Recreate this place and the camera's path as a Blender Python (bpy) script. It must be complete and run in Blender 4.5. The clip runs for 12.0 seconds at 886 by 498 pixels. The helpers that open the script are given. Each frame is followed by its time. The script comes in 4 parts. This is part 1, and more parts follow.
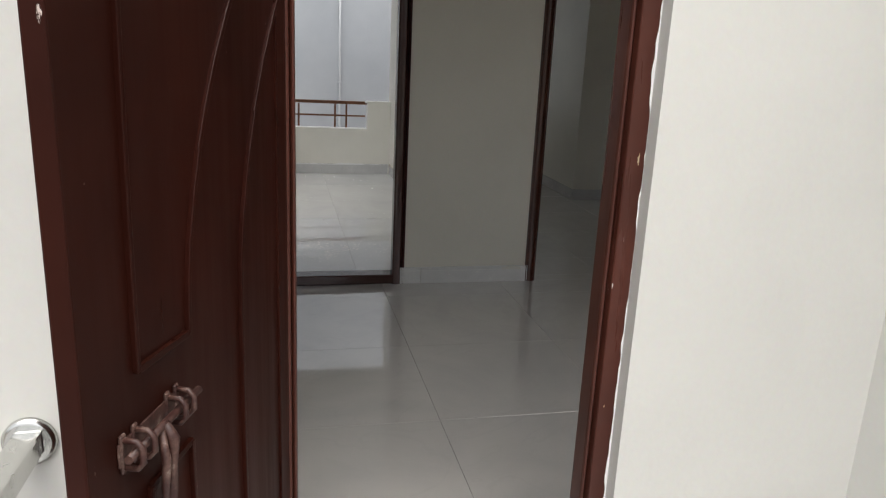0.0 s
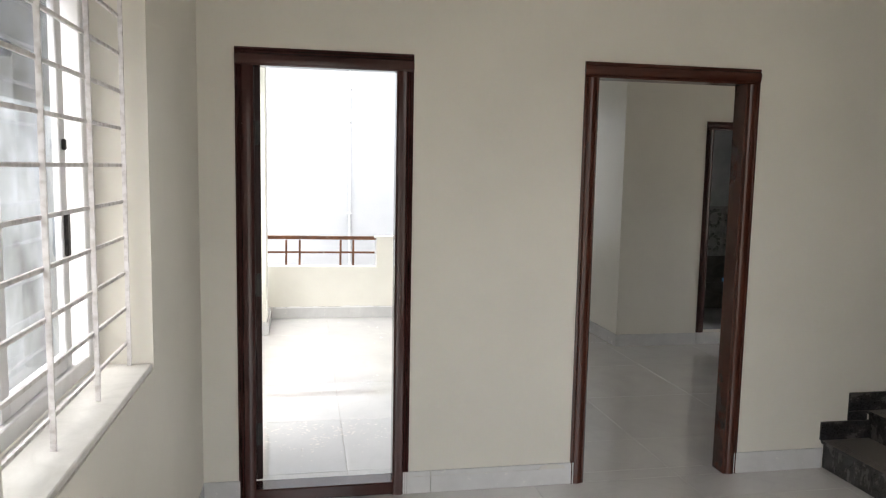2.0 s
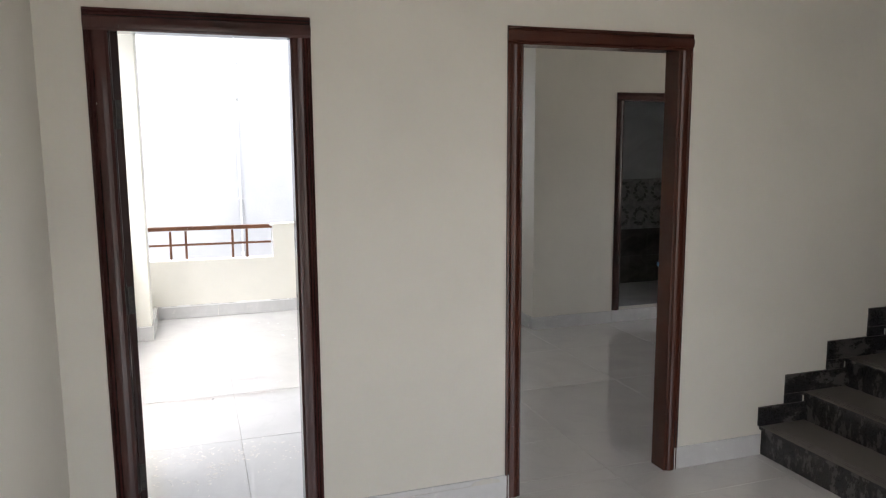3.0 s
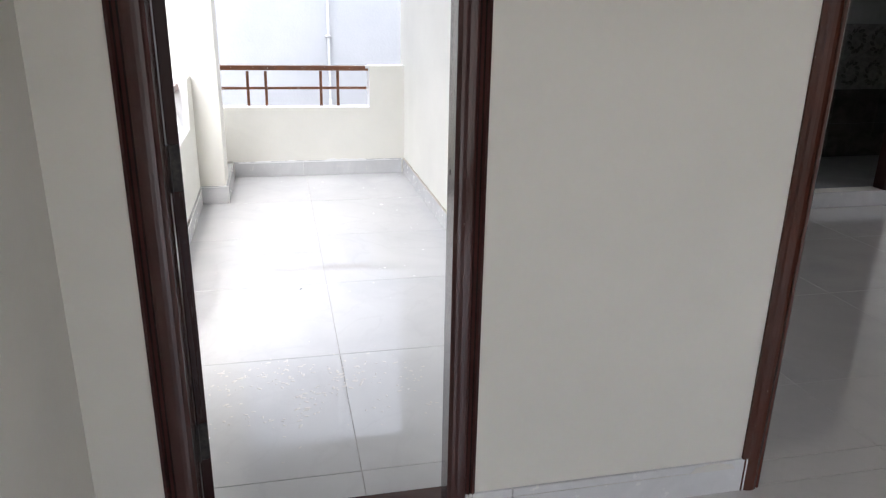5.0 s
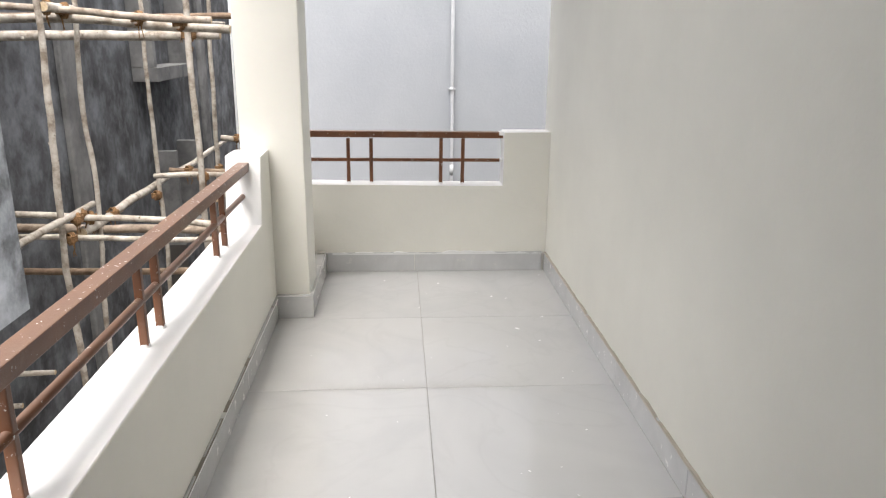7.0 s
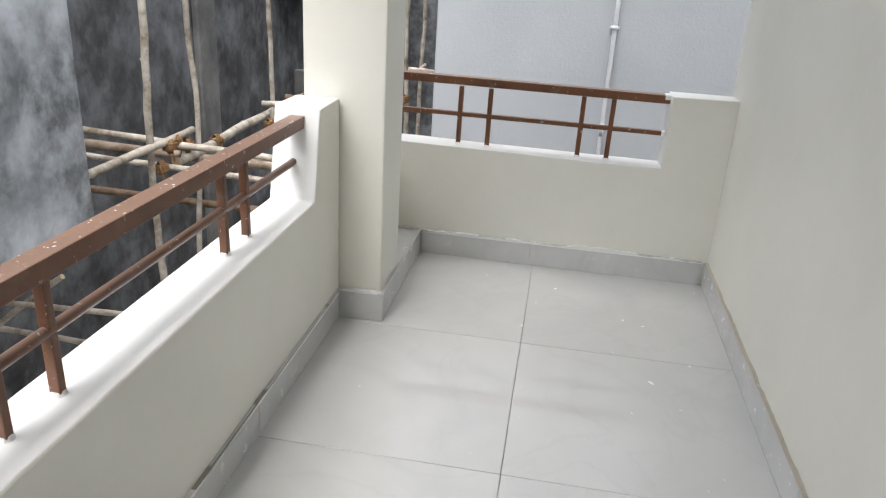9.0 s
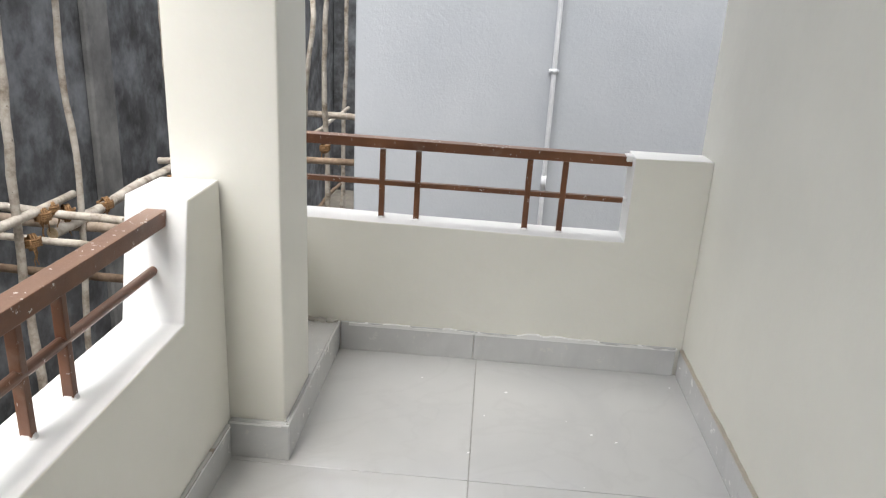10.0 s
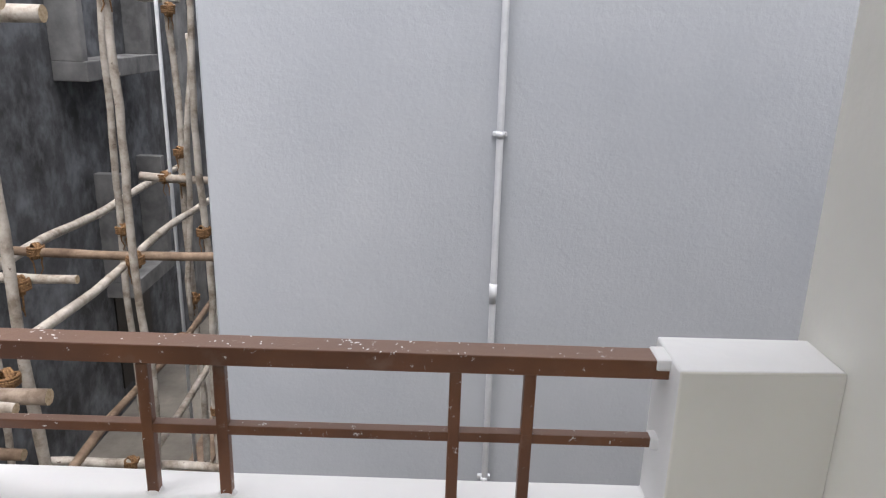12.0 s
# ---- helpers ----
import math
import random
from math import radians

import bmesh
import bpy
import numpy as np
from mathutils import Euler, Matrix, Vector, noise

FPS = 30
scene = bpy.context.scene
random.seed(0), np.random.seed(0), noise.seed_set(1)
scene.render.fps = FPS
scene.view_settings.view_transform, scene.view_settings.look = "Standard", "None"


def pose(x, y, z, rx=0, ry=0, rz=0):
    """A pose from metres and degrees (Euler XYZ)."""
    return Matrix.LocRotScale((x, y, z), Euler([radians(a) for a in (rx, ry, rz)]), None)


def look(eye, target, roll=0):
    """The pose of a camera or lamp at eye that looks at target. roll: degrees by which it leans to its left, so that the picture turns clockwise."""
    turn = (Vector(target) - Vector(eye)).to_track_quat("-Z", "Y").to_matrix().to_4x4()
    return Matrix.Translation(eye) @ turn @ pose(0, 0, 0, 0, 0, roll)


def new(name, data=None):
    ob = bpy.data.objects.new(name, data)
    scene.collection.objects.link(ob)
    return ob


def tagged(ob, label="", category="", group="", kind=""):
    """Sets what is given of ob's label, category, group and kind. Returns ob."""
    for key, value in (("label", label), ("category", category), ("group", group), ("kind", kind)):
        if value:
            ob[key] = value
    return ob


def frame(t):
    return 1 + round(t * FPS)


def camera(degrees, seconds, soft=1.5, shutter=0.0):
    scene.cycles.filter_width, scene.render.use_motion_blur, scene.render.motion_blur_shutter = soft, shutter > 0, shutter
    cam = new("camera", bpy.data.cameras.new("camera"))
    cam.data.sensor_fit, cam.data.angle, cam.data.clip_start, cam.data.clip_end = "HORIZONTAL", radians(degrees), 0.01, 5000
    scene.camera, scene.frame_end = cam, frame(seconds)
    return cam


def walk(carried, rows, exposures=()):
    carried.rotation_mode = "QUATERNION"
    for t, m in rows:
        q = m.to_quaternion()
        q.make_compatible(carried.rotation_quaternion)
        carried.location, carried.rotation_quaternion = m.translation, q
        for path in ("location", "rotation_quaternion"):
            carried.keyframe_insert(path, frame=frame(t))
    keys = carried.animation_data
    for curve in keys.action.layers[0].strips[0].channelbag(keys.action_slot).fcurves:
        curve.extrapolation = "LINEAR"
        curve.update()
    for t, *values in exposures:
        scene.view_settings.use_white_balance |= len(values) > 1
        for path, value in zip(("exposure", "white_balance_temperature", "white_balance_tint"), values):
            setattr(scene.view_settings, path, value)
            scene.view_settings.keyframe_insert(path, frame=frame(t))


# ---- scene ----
cam = camera(62.2, 12.0, soft=1.2)
PATH = [
    (0, (0.008, 0.153, 1.508), (0.442, 2.034, 0.985), 2.7),
    (0.5, (0.093, 0.561, 1.514), (0.655, 2.403, 0.973), 0.9),
    (1, (0.18, 0.839, 1.523), (0.643, 2.71, 0.99), -0.3),
    (1.5, (0.291, 1.024, 1.565), (0.603, 2.966, 1.202), -0.1),
    (2, (0.313, 1.288, 1.599), (0.68, 3.242, 1.382), 1.1),
    (2.5, (0.318, 1.544, 1.653), (0.807, 3.471, 1.434), 0.5),
    (4.3, (0.441, 2.536, 1.509), (1.268, 4.268, 0.944), 1.2),
    (4.5, (0.355, 2.704, 1.493), (1.127, 4.451, 0.9), 1.9),
    (5, (0.331, 3.089, 1.425), (0.749, 4.931, 0.768), 1.1),
    (5.5, (0.344, 3.464, 1.447), (0.533, 5.351, 0.812), 2.3),
    (6, (0.3, 3.887, 1.42), (0.515, 5.775, 0.797), 2.7),
    (6.5, (0.327, 4.265, 1.417), (0.541, 6.17, 0.846), 0.7),
    (7, (0.415, 4.646, 1.438), (0.534, 6.562, 0.876), 0.5),
    (7.2, (0.443, 4.73, 1.436), (0.567, 6.643, 0.862), 0.7),
    (8.8, (0.566, 5.599, 1.405), (0.4, 7.433, 0.625), 2.9),
    (9, (0.577, 5.706, 1.403), (0.305, 7.54, 0.653), 3.5),
    (9.5, (0.538, 6.023, 1.377), (0.26, 7.871, 0.664), 4.1),
    (10, (0.516, 6.37, 1.409), (0.411, 8.255, 0.749), 3.2),
    (10.5, (0.58, 6.775, 1.413), (0.511, 8.682, 0.816), 3.1),
    (11, (0.585, 7.135, 1.428), (0.559, 9.062, 0.893), 4.0),
    (11.5, (0.558, 7.537, 1.457), (0.613, 9.458, 0.905), 3.2),
    (12, (0.646, 7.94, 1.427), (0.649, 9.85, 0.835), 1.5),
]
# seconds, stops, white balance
EXPOSURE = [(0.0, 0.84, 6600, 10), (0.5, 0.96, 6550, 10), (1.0, 1.48, 6600, 10), (1.5, 2.28, 6700, 10), (2.5, 2.52, 6650, 12), (4.5, 2.46, 6120, 14), (5.0, 2.34, 6200, 14),
            (5.5, 2.10, 6250, 14), (6.5, 1.76, 6480, 12), (7.2, 1.58, 6750, 12), (9.0, 1.38, 6500, 10), (10.5, 1.5, 6600, 10), (11.5, 1.36, 6400, 14), (12.0, 1.18, 6450, 14)]
walk(cam, [(t, look(eye, target, roll)) for t, eye, target, roll in PATH], EXPOSURE)


# ---- light and exposure ----
world = bpy.data.worlds.new("sky")
scene.world = world
world.use_nodes = True
wn = world.node_tree
sky = wn.nodes.new("ShaderNodeTexSky")
sky.sky_type, sky.sun_disc = "NISHITA", False
sky.sun_elevation, sky.sun_rotation = radians(72), radians(190)
sky.air_density, sky.dust_density, sky.ozone_density = 1.0, 5.0, 1.0
pale = wn.nodes.new("ShaderNodeHueSaturation")      # a hazy, overcast sky
pale.inputs["Saturation"].default_value = 0.25
wn.links.new(sky.outputs[0], pale.inputs["Color"])
wn.links.new(pale.outputs[0], wn.nodes["Background"].inputs[0])
wn.nodes["Background"].inputs[1].default_value = 0.15

sun = new("sun", bpy.data.lights.new("sun", "SUN"))
sun.data.energy, sun.data.angle, sun.data.color = 1.5, radians(75), (1.0, 0.985, 0.96)
sun.matrix_world = look((-0.6, -3.0, 9.5), (0, 0, 0))

# ---- materials ----


def mat(name, colour, rough=0.6, metal=0.0, spec=0.5):
    m = bpy.data.materials.new(name)
    m.use_nodes = True
    b = m.node_tree.nodes["Principled BSDF"]
    b.inputs["Base Color"].default_value = (*colour, 1)
    b.inputs["Roughness"].default_value = rough
    b.inputs["Metallic"].default_value = metal
    b.inputs["Specular IOR Level"].default_value = spec
    return m, m.node_tree, b


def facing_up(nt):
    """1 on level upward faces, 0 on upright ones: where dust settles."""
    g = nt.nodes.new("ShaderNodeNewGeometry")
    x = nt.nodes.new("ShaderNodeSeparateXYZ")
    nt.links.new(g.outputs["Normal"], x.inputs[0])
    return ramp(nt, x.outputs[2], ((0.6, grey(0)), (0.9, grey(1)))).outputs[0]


def noise_tex(nt, scale, detail=4.0, rough=0.55, stretch=None, coords="Object", distortion=0.0):
    tc = nt.nodes.new("ShaderNodeTexCoord")
    n = nt.nodes.new("ShaderNodeTexNoise")
    n.inputs["Scale"].default_value, n.inputs["Detail"].default_value = scale, detail
    n.inputs["Roughness"].default_value, n.inputs["Distortion"].default_value = rough, distortion
    if stretch:
        mp = nt.nodes.new("ShaderNodeMapping")
        mp.inputs["Scale"].default_value = stretch
        nt.links.new(tc.outputs[coords], mp.inputs[0])
        nt.links.new(mp.outputs[0], n.inputs["Vector"])
    else:
        nt.links.new(tc.outputs[coords], n.inputs["Vector"])
    return n


def ramp(nt, source, stops):
    r = nt.nodes.new("ShaderNodeValToRGB")
    while len(r.color_ramp.elements) < len(stops):
        r.color_ramp.elements.new(0.5)
    for e, (p, c) in zip(r.color_ramp.elements, stops):
        e.position = p
        e.color = (*c, 1) if len(c) == 3 else c
    nt.links.new(source, r.inputs[0])
    return r


def mix(nt, fac, a, b, kind="MIX"):
    m = nt.nodes.new("ShaderNodeMix")
    m.data_type, m.blend_type = "RGBA", kind
    for slot, v in ((0, fac), (6, a), (7, b)):
        if isinstance(v, (int, float)):
            m.inputs[slot].default_value = v
        elif isinstance(v, tuple):
            m.inputs[slot].default_value = (*v, 1)
        else:
            nt.links.new(v, m.inputs[slot])
    return m.outputs[2]


def bump(nt, bsdf, source, strength, distance=0.01):
    b = nt.nodes.new("ShaderNodeBump")
    b.inputs["Strength"].default_value, b.inputs["Distance"].default_value = strength, distance
    nt.links.new(source, b.inputs["Height"])
    nt.links.new(b.outputs[0], bsdf.inputs["Normal"])
    return b


def grey(v):
    return (v, v, v)


def paint(name, colour, rough=0.55, blotch=0.05, rel=0.15, coords="Object"):
    """Painted plaster: large faint blotches, roller grain, a little unevenness."""
    m, nt, b = mat(name, colour, rough)
    big = noise_tex(nt, 1.3, 5, coords=coords)
    fine = noise_tex(nt, 60, 3, coords=coords)
    lo, hi = tuple(c * (1 - blotch) for c in colour), tuple(min(1, c * (1 + blotch)) for c in colour)
    c1 = ramp(nt, big.outputs[0], ((0.3, lo), (0.7, hi)))
    c2 = mix(nt, 0.06, c1.outputs[0], fine.outputs[1], "OVERLAY")
    nt.links.new(c2, b.inputs["Base Color"])
    mid = noise_tex(nt, 14, 6, coords=coords)
    bump(nt, b, mid.outputs[0], rel, 0.01)
    return m


M_WALL = paint("cream_paint", (0.70, 0.678, 0.61), 0.45)
M_WALL_OUT = paint("ivory_exterior_paint", (0.82, 0.805, 0.735), 0.5)
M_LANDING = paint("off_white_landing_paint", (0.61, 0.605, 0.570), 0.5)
M_CAP = paint("white_paint", (0.84, 0.84, 0.83), 0.5)
M_CEIL = paint("white_ceiling_paint", (0.78, 0.78, 0.75), 0.7)
M_UPVC, _nt, _b = mat("white_window_profile", (0.78, 0.78, 0.80), 0.3)
_n = noise_tex(_nt, 9, 4)
_nt.links.new(ramp(_nt, _n.outputs[0], ((0.3, (0.70, 0.70, 0.71)), (0.6, (0.80, 0.80, 0.82)))).outputs[0], _b.inputs["Base Color"])
M_BAR, _nt, _b = mat("white_enamel_bar", (0.66, 0.64, 0.64), 0.4)
_n = noise_tex(_nt, 40, 3)
_nt.links.new(ramp(_nt, _n.outputs[0], ((0.35, (0.50, 0.47, 0.46)), (0.55, (0.68, 0.66, 0.66)))).outputs[0], _b.inputs["Base Color"])


def vitrified(name="vitrified_tile", tone=1.0, warm=0.0, spec=0.65):
    """Polished vitrified tile: soft grey veins, each tile turned its own way, dust dulling the gloss."""
    m, nt, b = mat(name, (0.66, 0.66, 0.65), 0.08, 0.0, spec)
    info = nt.nodes.new("ShaderNodeObjectInfo")
    tc = nt.nodes.new("ShaderNodeTexCoord")
    mul = nt.nodes.new("ShaderNodeVectorMath")
    mul.operation = "MULTIPLY_ADD"
    comb = nt.nodes.new("ShaderNodeCombineXYZ")
    for i in range(3):
        nt.links.new(info.outputs["Random"], comb.inputs[i])
    mul.inputs[1].default_value = (31, 17, 23)
    nt.links.new(comb.outputs[0], mul.inputs[0])
    nt.links.new(tc.outputs["Object"], mul.inputs[2])
    cloud = nt.nodes.new("ShaderNodeTexNoise")
    cloud.inputs["Scale"].default_value, cloud.inputs["Detail"].default_value, cloud.inputs["Distortion"].default_value = 1.7, 7, 1.4
    nt.links.new(mul.outputs[0], cloud.inputs["Vector"])
    vein = nt.nodes.new("ShaderNodeTexNoise")
    vein.inputs["Scale"].default_value, vein.inputs["Detail"].default_value, vein.inputs["Distortion"].default_value = 1.1, 9, 2.6
    nt.links.new(mul.outputs[0], vein.inputs["Vector"])
    c = ramp(nt, cloud.outputs[0], ((0.25, (0.625, 0.628, 0.628)), (0.5, (0.68, 0.68, 0.672)), (0.8, (0.725, 0.725, 0.715))))
    v = ramp(nt, vein.outputs[0], ((0.475, grey(0)), (0.5, grey(1)), (0.525, grey(0))))
    c2 = mix(nt, v.outputs[0], c.outputs[0], (0.58, 0.58, 0.575))
    half = mix(nt, 0.22, c.outputs[0], c2)
    dust = noise_tex(nt, 5.5, 8, 0.68, coords="Generated")
    dustw = noise_tex(nt, 2.4, 6, 0.62)
    dw = ramp(nt, dustw.outputs[0], ((0.50, grey(0)), (0.68, grey(1))))
    c3 = mix(nt, dw.outputs[0], half, (0.70, 0.695, 0.68))
    c4 = mix(nt, 0.35, half, c3)
    nt.links.new(mix(nt, 1.0, c4, (tone, tone * (1 - warm), tone * (1 - 2 * warm)), "MULTIPLY"), b.inputs["Base Color"])
    r = ramp(nt, dust.outputs[0], ((0.42, grey(0.02)), (0.75, grey(0.07))))
    r2 = mix(nt, dw.outputs[0], r.outputs[0], grey(0.16))
    nt.links.new(r2, b.inputs["Roughness"])
    return m


M_TILE = vitrified("vitrified_tile", 0.90, 0.0, 0.7)
M_TILE.node_tree.nodes["Principled BSDF"].inputs["Coat Weight"].default_value = 0.35
M_TILE.node_tree.nodes["Principled BSDF"].inputs["Coat Roughness"].default_value = 0.008
M_TILE_HALL = vitrified("hall_vitrified_tile", 0.84, 0.03, 0.9)
M_TILE_HALL.node_tree.nodes["Principled BSDF"].inputs["Coat Weight"].default_value = 0.7
M_TILE_HALL.node_tree.nodes["Principled BSDF"].inputs["Coat Roughness"].default_value = 0.02
M_GROUT, _nt, _b = mat("grey_grout", (0.34, 0.33, 0.31), 0.9)
_n = noise_tex(_nt, 30, 4)
_nt.links.new(ramp(_nt, _n.outputs[0], ((0.3, (0.34, 0.33, 0.30)), (0.7, (0.50, 0.49, 0.46)))).outputs[0], _b.inputs["Base Color"])

M_GROUT_HALL = paint("pale_grout", (0.55, 0.53, 0.49), 0.8)


def skirting_mat():
    m, nt, b = mat("skirting_tile", (0.60, 0.60, 0.60), 0.25)
    a = noise_tex(nt, 3.0, 7, 0.6, distortion=1.0)
    g = noise_tex(nt, 22, 6, 0.7)
    c = ramp(nt, a.outputs[0], ((0.3, (0.56, 0.56, 0.56)), (0.7, (0.68, 0.68, 0.675))))
    d = ramp(nt, g.outputs[0], ((0.60, grey(0)), (0.72, grey(1))))
    nt.links.new(mix(nt, d.outputs[0], c.outputs[0], (0.66, 0.65, 0.61)), b.inputs["Base Color"])
    nt.links.new(ramp(nt, d.outputs[0], ((0.0, grey(0.18)), (1.0, grey(0.6)))).outputs[0], b.inputs["Roughness"])
    return m


M_SKIRT = skirting_mat()


def enamel(name, colour, rough=0.22, spec=0.5, runs=0.05):
    """Thick brush-painted enamel on wood, with runs along the grain, dull patches and whitewash specks."""
    m, nt, b = mat(name, colour, rough, 0.0, spec)
    g = noise_tex(nt, 26, 5, 0.6, stretch=(1, 1, 0.06))
    s = noise_tex(nt, 55, 5, 0.72, stretch=(1, 1, 0.35))
    big = noise_tex(nt, 3.0, 5)
    lo, hi = tuple(c * 0.72 for c in colour), tuple(c * 1.3 for c in colour)
    c = ramp(nt, big.outputs[0], ((0.3, lo), (0.7, hi)))
    sp = ramp(nt, s.outputs[0], ((0.70, grey(0)), (0.735, grey(1))))
    nt.links.new(mix(nt, sp.outputs[0], c.outputs[0], (0.52, 0.44, 0.40)), b.inputs["Base Color"])
    nt.links.new(ramp(nt, g.outputs[0], ((0.3, grey(rough * 0.75)), (0.75, grey(rough * 1.4)))).outputs[0], b.inputs["Roughness"])
    r = noise_tex(nt, 60, 6, 0.68, stretch=(1, 1, 0.12), distortion=0.6)
    bump(nt, b, mix(nt, 0.5, g.outputs[0], r.outputs[0]), runs, 0.003)
    return m


M_FRAME = enamel("dark_brown_enamel", (0.050, 0.019, 0.017), 0.15, 0.5, 0.10)
M_FRAME_RED = enamel("red_dark_brown_enamel", (0.062, 0.019, 0.012), 0.2, 0.45, 0.08)
M_FRONT = enamel("red_brown_enamel", (0.070, 0.021, 0.014), 0.32, 0.35, 0.04)
M_LEAF = enamel("leaf_brown_enamel", (0.026, 0.0062, 0.0038), 0.36, 0.1, 0.03)
M_LEAF_GLOSS = enamel("glossy_leaf_enamel", (0.026, 0.009, 0.008), 0.30, 0.2, 0.004)


def rail_paint():
    m, nt, b = mat("red_oxide_rail_paint", (0.16, 0.062, 0.035), 0.36)
    a = noise_tex(nt, 5, 5)
    chip = noise_tex(nt, 48, 6, 0.75)
    dusty = noise_tex(nt, 9, 5, 0.6)
    c = ramp(nt, a.outputs[0], ((0.3, (0.100, 0.037, 0.017)), (0.7, (0.195, 0.078, 0.034))))
    d = ramp(nt, dusty.outputs[0], ((0.58, grey(0)), (0.85, grey(1))))
    c1 = mix(nt, d.outputs[0], c.outputs[0], (0.22, 0.145, 0.105))
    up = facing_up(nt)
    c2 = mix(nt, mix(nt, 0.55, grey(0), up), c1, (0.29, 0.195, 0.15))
    sp = ramp(nt, chip.outputs[0], ((0.635, grey(0)), (0.66, grey(1))))
    nt.links.new(mix(nt, sp.outputs[0], c2, (0.66, 0.63, 0.60)), b.inputs["Base Color"])
    bump(nt, b, chip.outputs[0], 0.2, 0.004)
    return m


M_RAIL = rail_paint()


def granite():
    m, nt, b = mat("black_granite", (0.02, 0.02, 0.021), 0.25)
    d = noise_tex(nt, 9, 8, 0.7, stretch=(0.6, 2.2, 1))
    f = noise_tex(nt, 160, 2)
    c = ramp(nt, f.outputs[0], ((0.4, (0.012, 0.012, 0.013)), (0.7, (0.04, 0.04, 0.042))))
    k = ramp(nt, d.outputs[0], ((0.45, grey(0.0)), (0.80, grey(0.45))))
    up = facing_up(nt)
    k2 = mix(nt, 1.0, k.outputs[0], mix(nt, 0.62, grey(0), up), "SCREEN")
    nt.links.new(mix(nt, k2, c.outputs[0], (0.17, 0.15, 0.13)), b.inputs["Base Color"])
    nt.links.new(ramp(nt, k2, ((0, grey(0.2)), (1, grey(0.8)))).outputs[0], b.inputs["Roughness"])
    return m


M_GRANITE = granite()


def neighbour_paint():
    m, nt, b = mat("pale_blue_grey_plaster", (0.47, 0.49, 0.53), 0.75)
    big = noise_tex(nt, 0.55, 8, 0.6)
    c = ramp(nt, big.outputs[0], ((0.3, (0.325, 0.35, 0.382)), (0.7, (0.43, 0.452, 0.482))))
    fleck = noise_tex(nt, 32, 6, 0.75)
    f = ramp(nt, fleck.outputs[0], ((0.66, grey(0)), (0.70, grey(1))))
    nt.links.new(mix(nt, mix(nt, 0.5, grey(0), f.outputs[0]), c.outputs[0], (0.30, 0.315, 0.335)), b.inputs["Base Color"])
    g = noise_tex(nt, 38, 5, 0.62)
    g2 = noise_tex(nt, 7, 9, 0.74)
    bump(nt, b, mix(nt, 0.45, g.outputs[0], g2.outputs[0]), 0.30, 0.013)
    return m


M_NEIGH = neighbour_paint()


def cement(name, dark, mid, light, run=0.75):
    m, nt, b = mat(name, mid, 0.9)
    a = noise_tex(nt, 1.7, 6, 0.6)
    s = noise_tex(nt, 5.0, 7, 0.62, stretch=(1, 1, run))
    c = ramp(nt, a.outputs[0], ((0.36, dark), (0.52, mid), (0.68, light)))
    st = ramp(nt, s.outputs[0], ((0.46, grey(0)), (0.72, grey(1))))
    nt.links.new(mix(nt, 0.6, c.outputs[0], mix(nt, st.outputs[0], c.outputs[0], light)), b.inputs["Base Color"])
    g = noise_tex(nt, 18, 8, 0.7)
    bump(nt, b, g.outputs[0], 0.3, 0.015)
    return m


M_CEMENT = cement("dark_cement_plaster", (0.040, 0.040, 0.041), (0.085, 0.088, 0.094), (0.215, 0.228, 0.245))
M_CEMENT_LIGHT = cement("weathered_grey_plaster", (0.13, 0.138, 0.146), (0.33, 0.355, 0.385), (0.60, 0.64, 0.69), 0.85)
M_SURROUND = cement("grey_cement_surround", (0.10, 0.10, 0.10), (0.16, 0.16, 0.158), (0.25, 0.25, 0.245))
M_CONC = cement("grey_concrete", (0.22, 0.22, 0.22), (0.30, 0.30, 0.30), (0.40, 0.40, 0.40))


def timber():
    m, nt, b = mat("weathered_pole_wood", (0.34, 0.28, 0.21), 0.85)
    info = nt.nodes.new("ShaderNodeObjectInfo")
    a = noise_tex(nt, 9, 7, 0.65)
    k = noise_tex(nt, 30, 4, 0.6)
    pale = ramp(nt, a.outputs[0], ((0.34, (0.19, 0.155, 0.12)), (0.5, (0.39, 0.35, 0.30)), (0.72, (0.58, 0.55, 0.50))))
    dark = ramp(nt, a.outputs[0], ((0.32, (0.115, 0.075, 0.050)), (0.55, (0.22, 0.155, 0.105)), (0.8, (0.36, 0.28, 0.21))))
    pick = ramp(nt, info.outputs["Random"], ((0.60, grey(0)), (0.85, grey(1))))
    c = mix(nt, pick.outputs[0], pale.outputs[0], dark.outputs[0])
    nt.links.new(mix(nt, ramp(nt, k.outputs[0], ((0.66, grey(0)), (0.74, grey(1)))).outputs[0], c, (0.10, 0.07, 0.05)), b.inputs["Base Color"])
    bump(nt, b, k.outputs[0], 0.5, 0.01)
    return m


M_POLE = timber()
M_CUT, _nt, _b = mat("cut_wood_end", (0.52, 0.40, 0.26), 0.8)
_n = noise_tex(_nt, 70, 4)
_nt.links.new(ramp(_nt, _n.outputs[0], ((0.3, (0.40, 0.29, 0.17)), (0.7, (0.60, 0.48, 0.33)))).outputs[0], _b.inputs["Base Color"])
M_ROPE, _nt, _b = mat("coir_rope", (0.20, 0.105, 0.045), 0.95)
_n = noise_tex(_nt, 120, 4)
_nt.links.new(ramp(_nt, _n.outputs[0], ((0.3, (0.10, 0.05, 0.022)), (0.7, (0.30, 0.17, 0.075)))).outputs[0], _b.inputs["Base Color"])
